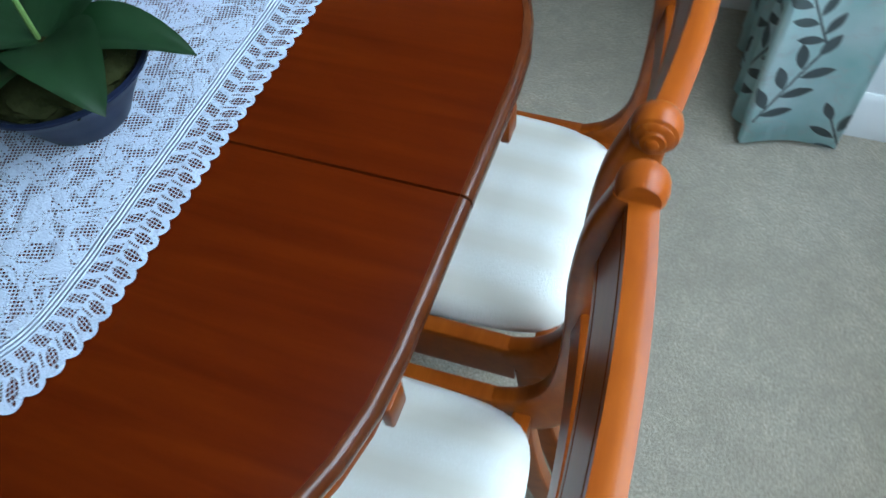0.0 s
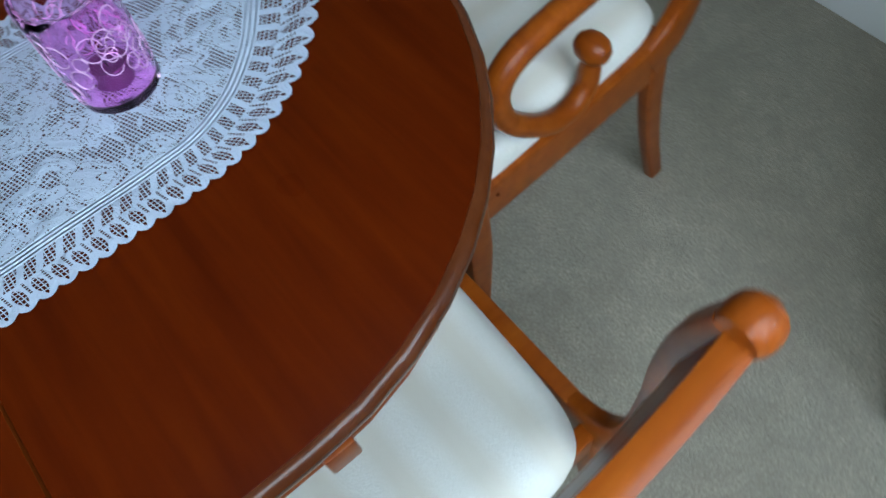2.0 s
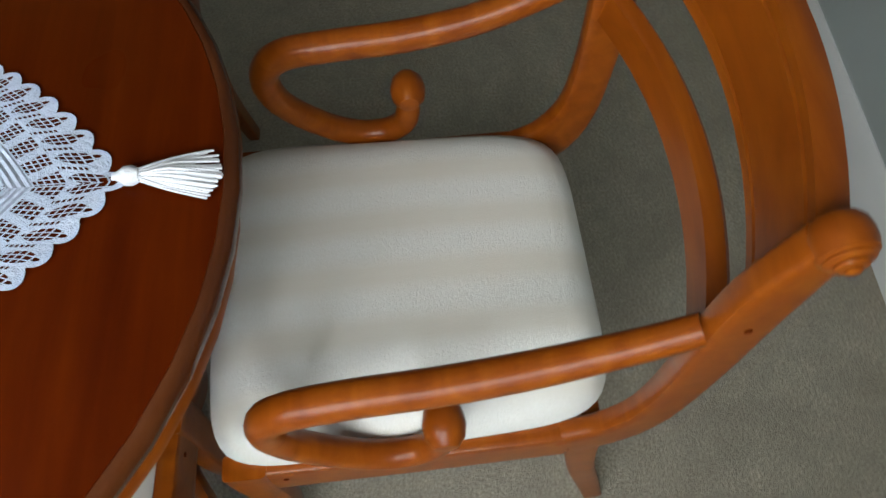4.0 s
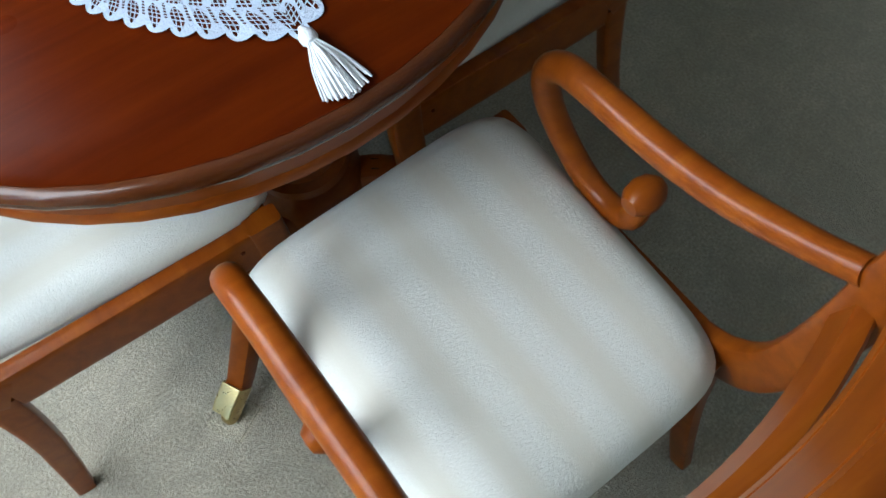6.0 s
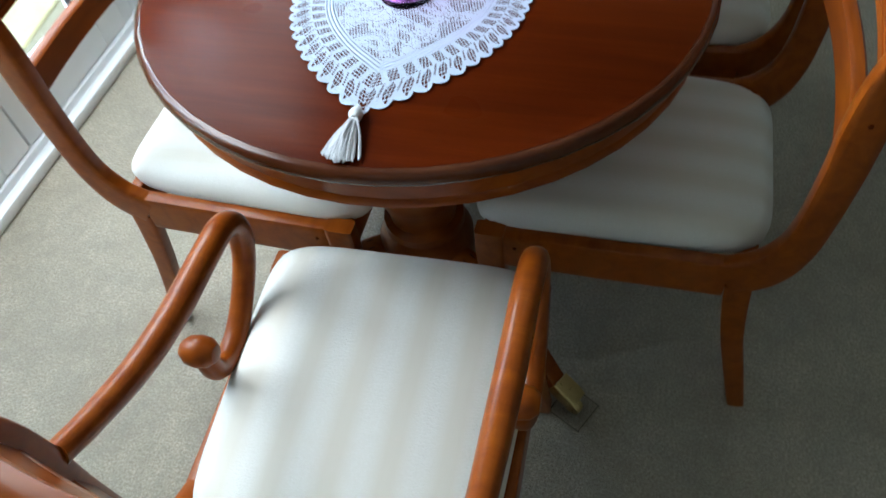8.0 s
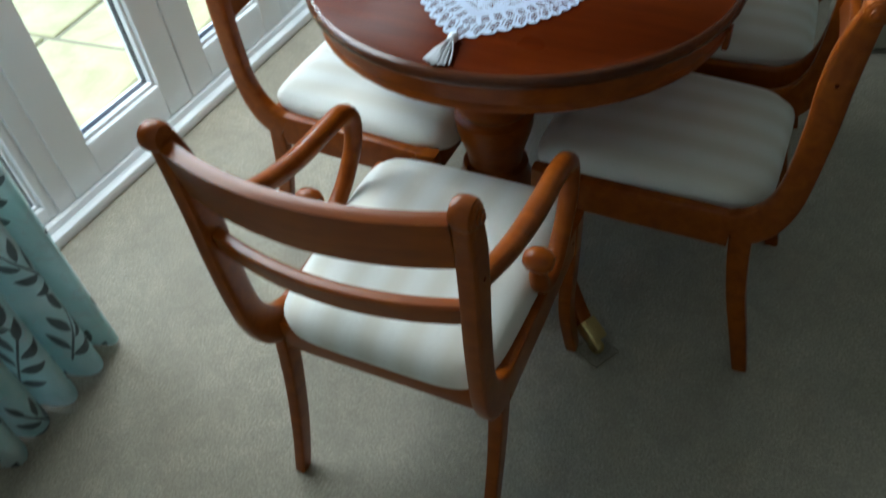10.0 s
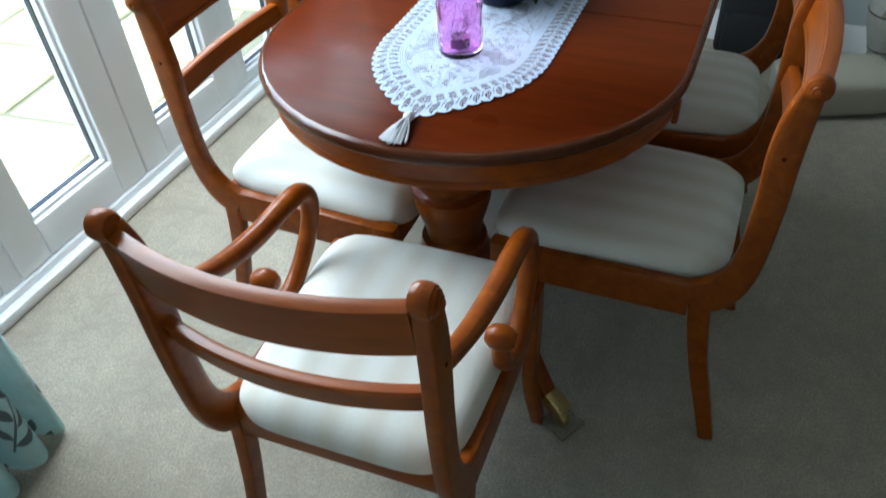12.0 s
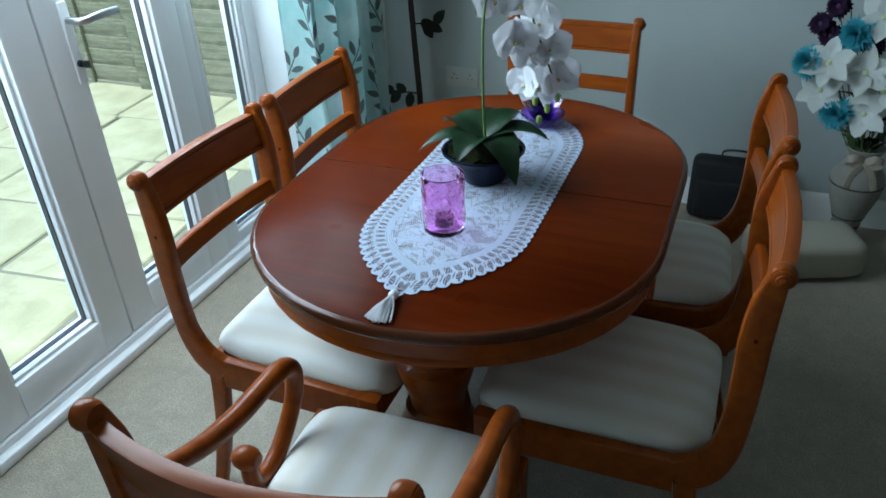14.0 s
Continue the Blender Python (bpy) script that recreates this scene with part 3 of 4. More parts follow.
def dining_table():
    t = thing("dining_table", "polished red-brown oval extending dining table on twin pedestals", "table", at=pose(*TABLE))
    for sign in (1, -1):
        # top: a flat board, then the moulded edge as a piece of its own
        field = [half_stadium(T_R - .0125, T_S, z, sign, .0017) for z in (.732, .7495, .750)]
        for p in field[2]:
            p.x *= .998
        part("tabletop", loft(field), M_TABLE, t)
        prof = [(.0120, .727), (.004, .7275), (.001, .730), (0, .7335), (0, .7400), (.0012, .7440), (.0040, .7475), (.0080, .7495), (.0120, .750)]
        edge = bmesh.new()
        rings = [[edge.verts.new(p) for p in half_stadium(T_R - o, T_S, z, sign, .0017)] for o, z in prof]
        n = len(rings[0])
        for a, c in zip(rings, rings[1:] + rings[:1]):
            for k in range(n - 1):
                edge.faces.new((a[k], a[k + 1], c[k + 1], c[k]))
        edge.faces.new([r[0] for r in rings])
        edge.faces.new([r[-1] for r in rings])
        part("edge_moulding", edge, M_EDGE, t, "brown moulded table edge")
        outer = [(.019, .726), (.021, .684), (.018, .680), (.018, .670), (.040, .670), (.040, .726)]
        apron = bmesh.new()
        rings = [[apron.verts.new(p) for p in half_stadium(T_R - o, T_S, z, sign, .0008)] for o, z in outer]
        for a, c in zip(rings, rings[1:] + rings[:1]):
            for k in range(n - 1):
                apron.faces.new((a[k], a[k + 1], c[k + 1], c[k]))
        apron.faces.new([r[0] for r in rings])
        apron.faces.new([r[-1] for r in rings])
        part("apron", apron, M_CHAIR, t)
        part("under_board", loft([half_stadium(T_R - .06, T_S, z, sign, .001) for z in (.70, .730)]), M_TABLE, t)
        for x in (1, -1):
            y = sign * .185
            part("apron_block", bm_box(x * .413 - .006, x * .413 + .006, y - .016, y + .016, .646, .686, .003), M_CHAIR, t)
        # pedestal
        y = sign * .31
        col = [(0, .70), (.075, .70), (.075, .650), (.05, .636), (.046, .622), (.058, .612), (.062, .600), (.054, .588), (.066, .568), (.072, .545), (.070, .518),
               (.060, .500), (.057, .495), (.060, .490), (.068, .484), (.0665, .455), (.059, .42), (.050, .385), (.048, .36), (.058, .352), (.060, .338), (.054, .33), (.060, .318),
               (.070, .30), (.070, .20), (.062, .185), (.030, .172), (0, .17)]
        part("pedestal", lathe([(r * 1.24, z) for r, z in col], 36, pose(0, y, 0)), M_CHAIR, t)
        for x in (1, -1):
            # sabre leg that sweeps out to a brass caster
            a, e = Vector((x * .05, y + sign * .03, .24)), Vector((x * .290, y + sign * .155, .062))
            d = (e - a)
            d.z = 0
            rows = []
            for f, z, w, h in ((0, .255, .024, .045), (.2, .262, .023, .036), (.45, .225, .021, .029), (.7, .140, .019, .024), (.88, .078, .018, .020), (1.0, .052, .017, .018)):
                p = a + d * f
                rows.append((p.x, p.y, z, w, h))
            side = Vector((-d.y, d.x, 0)).normalized()
            leg = part("leg", sweep(smooth_path(rows, 5), side, 5, 12), M_CHAIR, t)
            for off in (-.009, .009):
                reed = [(r[0] + side.x * off, r[1] + side.y * off, r[2] + r[4] * .985, .0014, .0012) for r in smooth_path(rows, 5)[4:]]
                part("groove", sweep(reed, side, 2, 6), M_GROOVE_WOOD, leg, "dark groove along the leg")
            u = d.normalized()
            cap = sweep([(*(e - u * .020 + Vector((0, 0, .012))), .0195, .020), (*(e + u * .012 - Vector((0, 0, .004))), .0195, .020), (*(e + u * .026 - Vector((0, 0, .012))), .019, .017)], side, 11, 16)
            caster = part("caster", cap, M_BRASS, leg, "brass caster cap")
            wheel = lathe([(0, -.010), (.016, -.010), (.019, -.006), (.019, .006), (.016, .010), (0, .010)], 20)
            ang = math.degrees(math.atan2(side.y, side.x))
            bmesh.ops.transform(wheel, matrix=Matrix.Translation((e.x + u.x * .022, e.y + u.y * .022, .026)) @ pose(0, 0, 0, 0, 0, ang) @ pose(0, 0, 0, 0, 90, 0), verts=wheel.verts)
            part("wheel", wheel, M_BRASS, leg)
            base = Vector((TABLE.x + e.x + u.x * .024, TABLE.y + e.y + u.y * .024, 0))
            cup = bm_box(-.036, .036, -.036, .036, .001, .004, .001)
            for q in ((-.036, -.033, -.036, .036), (.033, .036, -.036, .036), (-.033, .033, -.036, -.033), (-.033, .033, .033, .036)):
                bm_box(q[0], q[1], q[2], q[3], .0038, .012, .0008, bm=cup)
            cup_ob = part("caster_cup", cup, M_CLEAR)
            tagged(cup_ob, "clear plastic caster cup on the carpet", "caster cup", "cups under the table casters").matrix_world = pose(*base, 0, 0, ang)
            cup_ob.visible_shadow = False
    part("runner_beam", bm_box(-.04, .04, -.45, .45, .672, .698, .004), M_TABLE, t)
    return t


dining_table()


# ---- chairs ----
def chair(arms):
    """Faces +y; the origin lies on the floor between the rear feet."""
    hw, top = (.205, .877) if arms else (.200, .862)
    front = hw + .002
    name = "carver_chair" if arms else "dining_chair"
    label = ("polished orange-brown wooden armchair with scrolled arms and cream seat" if arms
             else "polished orange-brown wooden dining chair with cream striped seat")
    c = thing(name, label, "chair", "" if arms else "chairs round the table")
    for s in (1, -1):
        # stile that runs down and bends forward into the side rail
        rows = [(s * hw, .010, top, .0130, .0165), (s * hw, .020, top - .06, .0135, .024), (s * hw, .024, top - .13, .0135, .026), (s * hw, .023, .65, .0135, .025),
                (s * hw, .027, .545, .0135, .0245), (s * hw, .038, .480, .0135, .028), (s * hw, .066, .428, .0135, .036), (s * hw, .112, .396, .0135, .0415)]
        part("stile", sweep(smooth_path(rows, 5), (1, 0, 0), 5, 16), M_CHAIR, c)
        rail = sweep([(s * hw, .111, .396, .0125, .041), (s * front, .300, .394, .0125, .041), (s * front, .459, .392, .0125, .041)], (1, 0, 0), 9, 16)
        part("side_rail", rail, M_CHAIR, c)
        rl = [(s * hw, .090, .385, .0130, .0215), (s * hw, .082, .32, .0130, .0205), (s * hw, .066, .225, .0125, .0190), (s * hw, .040, .115, .012, .0180), (s * (hw + .006), .012, .0, .0115, .0155)]
        part("rear_leg", sweep(smooth_path(rl, 5), (1, 0, 0), 6, 16), M_CHAIR, c)
        fl = [(s * front, .482, .434, .0150, .0245), (s * front, .482, .37, .0150, .0245), (s * front, .478, .27, .0145, .023), (s * front, .482, .15, .0135, .0195), (s * (front + .014), .505, .0, .0125, .016)]
        part("front_leg", sweep(smooth_path(fl, 5), (1, 0, 0), 7, 16), M_CHAIR, c)
        # turned scroll end of the top rail
        dome = [(0, .0250), (.0040, .0247), (.0060, .0236), (.0061, .0222), (.0054, .0216), (.0108, .0208), (.0122, .0192), (.0114, .0178), (.0163, .0168), (.0180, .0150), (.0176, .0138),
                (.0208, .0118), (.0226, .005), (.0228, -.002), (.0210, -.010), (.0175, -.0145), (0, -.0145)]
        kb = lathe([(r * .92, z * .95) for r, z in dome], 24, pose(s * (hw + .002), .006, top + .002, 0, 90 * s, 0))
        part("scroll_end", kb, M_CHAIR, c)
        part("peg", lathe([(0, .0), (.0035, .0), (.003, .0015), (0, .002)], 10, pose(s * (hw + .0135), .024, top - .12, 0, 90 * s, 0)), M_TABLE, c)
        part("peg", lathe([(0, .0), (.0035, .0), (.003, .0015), (0, .002)], 10, pose(s * (front + .0125), .440, .405, 0, 90 * s, 0)), M_TABLE, c)

    def bowed(y, z, h, thick, bow, grooves):
        """Rail between the stiles that bows to the rear; thin grooves round its face."""
        b = bmesh.new()
        sec = [(-1, -1), (-1, -.80), (-1, .80), (-1, 1), (-.4, 1.04), (.4, 1.04), (1, 1), (1, .80), (.72, .76), (1, .70), (1, -.70), (.72, -.76), (1, -.80), (1, -1)] if grooves else \
              [(-1, -.85), (-1, .85), (-.6, 1), (.6, 1), (1, .85), (1, -.85), (.6, -1), (-.6, -1)]
        rings = []
        for k in range(17):
            f = k / 16 * 2 - 1
            yy = y - bow * (1 - f * f)
            lean = -.18
            rings.append([b.verts.new((f * (hw - .012), yy + a * thick + lean * q * h, z + q * h)) for a, q in sec])
        n = len(sec)
        for r0, r1 in zip(rings, rings[1:]):
            for k in range(n):
                b.faces.new((r0[k], r0[(k + 1) % n], r1[(k + 1) % n], r1[k]))
        b.faces.new(rings[0])
        b.faces.new(rings[-1])
        return b

    part("top_rail", bowed(.010, top - (.050 if arms else .043), .043, .0115, .036 if arms else .012, True), M_CHAIR, c, sharp=30)
    part("lower_rail", bowed(.026, top - (.196 if arms else .190), .022, .0105, .034 if arms else .014, False), M_CHAIR, c)
    part("rear_rail", bm_box(-hw + .012, hw - .012, .070, .094, .36, .428, .003), M_CHAIR, c)
    part("front_rail", bm_box(-front + .014, front - .014, .472, .496, .36, .428, .003), M_CHAIR, c)
    # padded drop-in seat
    pad = bmesh.new()
    nx, ny = 22, 22
    y0, y1 = .054, .522
    grid = {}
    for lay in (0, 1):
        for i in range(nx + 1):
            for j in range(ny + 1):
                u, v = i / nx * 2 - 1, j / ny * 2 - 1
                # squircle map with round corners
                p = 6.5
                k = max(abs(u), abs(v))
                if k > 1e-6:
                    sc = k / ((abs(u) ** p + abs(v) ** p) ** (1 / p))
                else:
                    sc = 1
                a, q = u * sc, v * sc
                wid = (hw - (.006 if arms else .019)) + .019 * (q + 1) / 2
                y = y0 + (q + 1) / 2 * (y1 - y0)
                if lay == 0:
                    rim = 1 - k ** 7
                    z = (.449 if arms else .444) + .030 * max(rim, 0) ** .5 + .012 * (1 - u * u) * (1 - v * v)
                else:
                    z = .424
                    a, q = a * .975, q
                if q > .86:
                    z -= .010 * (q - .86) / .14
                grid[lay, i, j] = pad.verts.new((a * wid, y, z))
    for lay in (0, 1):
        for i in range(nx):
            for j in range(ny):
                pad.faces.new([grid[lay, i + a, j + e] for a, e in ((0, 0), (1, 0), (1, 1), (0, 1))])
    ring = [(i, 0) for i in range(nx)] + [(nx, j) for j in range(ny)] + [(i, ny) for i in range(nx, 0, -1)] + [(0, j) for j in range(ny, 0, -1)]
    for (i, j), (k, l) in zip(ring, ring[1:] + ring[:1]):
        pad.faces.new((grid[0, i, j], grid[0, k, l], grid[1, k, l], grid[1, i, j]))
    part("seat", pad, M_SEAT, c, "cream damask seat pad with woven stripes", 60)
    if arms:
        for s in (1, -1):
            pts = [(.203, .045, .728), (.203, .095, .702), (.203, .170, .671), (.204, .255, .652), (.205, .340, .645), (.207, .398, .634), (.208, .424, .602),
                   (.211, .416, .548), (.214, .374, .496), (.216, .330, .466), (.216, .291, .463), (.214, .265, .481), (.212, .257, .510), (.212, .256, .535)]
            rad = [.0140, .0150, .0170, .0180, .0180, .0180, .0175, .0168, .0165, .0168, .0168, .0162, .0155, .012]
            rows = [(s * x, y, z, r, r) for (x, y, z), r in zip(pts, rad)]
            a = part("arm", sweep(smooth_path(rows, 5), (1, 0, 0), 2.2, 14), M_CHAIR, c)
            ball = lathe([(0, -.026), (.012, -.024), (.020, -.014), (.0225, 0), (.020, .014), (.012, .024), (0, .026)], 20, pose(s * .212, .256, .548, 0, 90, 0))
            part("scroll_ball", ball, M_CHAIR, a)
    return c


carver = chair(True)
side_chair = chair(False)
carver.matrix_world = pose(.042, -.996, 0, 0, 0, 2.2)
side_chair.matrix_world = pose(-.598, -.231, 0, 0, 0, -90)
for x, y, rz in ((-.606, .238, -88), (.612, -.192, 90), (.602, .311, 94), (-.035, .962, 180)):
    copy_thing(side_chair, pose(x, y, 0, 0, 0, rz))


# ---- on the table ----
TOP_Z = .750


def lace_runner():
    b = bmesh.new()
    uvl = b.loops.layers.uv.new("hem")
    n, ds = 1200, (0, .004, .012, .024, .038, .050, .075, .105, .130, .150)
    y0, ln, wd = .205, .269, .171

    def rim(q, d):
        """Point of the outline, drawn in by d; q runs once round."""
        w, l = wd - d, ln - d * 1.65
        if q < .25:
            f = q / .25
        elif q < .5:
            f = (.5 - q) / .25
        elif q < .75:
            f = (q - .5) / .25
        else:
            f = (1 - q) / .25
        # f from 0 (middle of a long side) to 1 (the tip)
        cut = .38
        if f < cut:
            x, y = w, y0 * f / cut
        else:
            a = (f - cut) / (1 - cut)
            x, y = w * (1 - a ** 2.35), y0 + l * a
        return Vector((x if q < .25 or q >= .75 else -x, y if q < .5 else -y, 0))

    def spread(q):
        """How far round the tapering end, 0 to 1, and the scallop's width there."""
        f = abs((q * 4) % 2 - 1)
        e = max(0.0, (1 - f - .45) / .55)
        return e, .0195 + .012 * e ** 1.5

    # scallops counted from the middle of each long side to the tip, which ends in half a one
    quarter = [0.0]
    for k in range(n // 4):
        p0, p1 = rim(k / n, 0), rim(min((k + 1) / n, .24999), 0)
        quarter.append(quarter[-1] + (p1 - p0).length / spread((k + .5) / n)[1])
    even = (round(quarter[-1] - .5) + .5) / quarter[-1]
    count = []
    for k in range(n + 1):
        i = k % (n // 2)
        count.append(quarter[min(i, n // 2 - i)] * even)
    rings = []
    for d in ds:
        ring = []
        for k in range(n):
            p = rim(k / n, d)
            if d < .006:
                t = rim((k + 1) / n % 1, 0) - rim((k - 1) / n % 1, 0)
                nrm = Vector((t.y, -t.x, 0)).normalized()
                tall = .0062 + .0050 * spread(k / n)[0]
                p += nrm * (tall * abs(math.sin(count[k] * math.pi)) ** .7 - tall * .5)
            p.z = .0012 + .0014 * noise.noise(Vector((p.x * 30, p.y * 30, 0)))
            ring.append(b.verts.new(p))
        rings.append(ring)
    for i, (a, c) in enumerate(zip(rings, rings[1:])):
        for k in range(n):
            f = b.faces.new((a[k], a[(k + 1) % n], c[(k + 1) % n], c[k]))
            for lp, (s_, d_) in zip(f.loops, ((count[k], ds[i]), (count[k + 1], ds[i]), (count[k + 1], ds[i + 1]), (count[k], ds[i + 1]))):
                lp[uvl].uv = (s_, d_)
    f = b.faces.new(rings[-1])
    for lp in f.loops:
        lp[uvl].uv = (0, .15)
    r = thing("table_runner", "white cotton lace runner with scalloped hem and tassels", "table runner", at=pose(-.007, -.012, TOP_Z + .0015, 0, 0, 0.4))
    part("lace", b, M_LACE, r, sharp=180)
    for sg in (1, -1):
        y = sg * .476
        knot = lathe([(0, -.010), (.006, -.008), (.009, -.002), (.0085, .004), (.005, .009), (.003, .014), (0, .014)], 12, pose(0, y + sg * .008, .008, 90 * sg, 0, 0))
        lathe([(.0022, 0), (.0022, .016), (0, .016)], 8, pose(0, y - sg * .008, .006, -90 * sg, 0, 0), knot)
        tas = part("tassel", knot, M_THREAD, r, "white cotton tassel")
        rnd = random.Random(5)
        skirt = bmesh.new()
        for k in range(70):
            x1 = rnd.gauss(0, .010)
            x1 = max(-.021, min(.021, x1))
            h = .0035 + rnd.random() * .012 * (1 - abs(x1) / .024)
            l = .072 + rnd.uniform(-.006, .004) - abs(x1) * .35
            rows = [(x1 * .18, y + sg * .014, .008 + rnd.uniform(-.003, .003), .0011, .0011), (x1 * .75, y + sg * (.014 + l * .45), h + .002, .0013, .0013), (x1 * 1.15, y + sg * (.010 + l), h * .35 + .001, .0012, .0012)]
            sweep(smooth_path(rows, 3), (1, 0, 0), 2, 5, skirt)
        part("fringe", skirt, M_THREAD, tas)
    return r


lace_runner()


def candle_jar():
    j = thing("candle_jar", "pink crackled glass candle jar on the lace runner", "candle holder", at=pose(-.010, -.240, TOP_Z + .0035))
    b = bmesh.new()
    rings = []
    seg, rows = 60, 44
    H = .122
    for i in range(rows + 1):
        z = H * i / rows
        ring = []
        for k in range(seg):
            q = 2 * math.pi * k / seg
            ripple = noise.noise(Vector((math.cos(q) * 2.6, math.sin(q) * 2.6, z * 60))) * .0016 if .015 < z < .118 else 0
            r = .0415 + .0012 * math.sin(z * 14) + ripple + (-.002 if i == 0 else 0)
            ring.append(b.verts.new((r * math.cos(q), r * math.sin(q), z)))
        rings.append(ring)
    for z, r in ((H + .001, .0395), (H - .001, .0378), (.10, .0375), (.05, .0375), (.010, .0365), (.008, .030)):
        rings.append([b.verts.new((r * math.cos(2 * math.pi * k / seg), r * math.sin(2 * math.pi * k / seg), z)) for k in range(seg)])
    for a, c in zip(rings, rings[1:]):
        for k in range(seg):
            b.faces.new((a[k], a[(k + 1) % seg], c[(k + 1) % seg], c[k]))
    b.faces.new(rings[0])
    b.faces.new(rings[-1])
    part("glass", b, M_PINK, j, sharp=60).visible_shadow = False
    # raised glass threads looped over the wall
    loops = bmesh.new()
    rnd = random.Random(3)
    for k in range(44):
        q0, z0, rr = rnd.uniform(0, 6.28), rnd.uniform(.025, .105), rnd.uniform(.008, .015)
        pts = []
        for i in range(13):
            a = i / 12 * 2 * math.pi * .9
            q, z = q0 + rr * .75 * math.cos(a) / .042, z0 + rr * math.sin(a)
            pts.append((.0428 * math.cos(q), .0428 * math.sin(q), max(.006, min(.122, z)), .0006, .0006))
        sweep(pts, (0, 0, 1), 2, 5, loops)
    part("glass_thread", loops, M_PINKTHREAD, j, "pale raised glass threads")
    part("candle", lathe([(0, .0105), (.019, .0105), (.0195, .012), (.0195, .030), (.018, .031), (.010, .029), (0, .029)], 24), M_WAX, j, "dark violet candle")
    part("wick", sweep([(0, 0, .028, .0007, .0007), (.001, 0, .036, .0007, .0007)], (1, 0, 0), 2, 6), M_DARK, j)


M_PINKTHREAD = plain("pale_pink_glass_thread", (.66, .40, .66), .15, .2, 60, .05)
candle_jar()


def blade(length, width, arch, droop, fold=.25, n=12, tip=.8):
    """A leaf or petal along +y, with a folded middle rib; arch lifts it, droop bends its end."""
    b = bmesh.new()
    rows = []
    for i in range(n + 1):
        f = i / n
        w = width * (math.sin(math.pi * min(f ** tip, 1)) ** .75 if 0 < f < 1 else 0) + (.0008 if f < 1 else .0002)
        y, z = length * f * (1 - .12 * f * droop), arch * math.sin(f * math.pi * .5) - droop * f ** 2.2 * length
        rows.append([b.verts.new((s_ * w, y, z + abs(s_) * w * fold)) for s_ in (-1, -.5, 0, .5, 1)])
    for a, c in zip(rows, rows[1:]):
        for k in range(4):
            b.faces.new((a[k], a[k + 1], c[k + 1], c[k]))
    g = bmesh.ops.solidify(b, geom=b.faces[:], thickness=.0008)
    return b


def placed(bm, m):
    bmesh.ops.transform(bm, matrix=m, verts=bm.verts)
    return bm


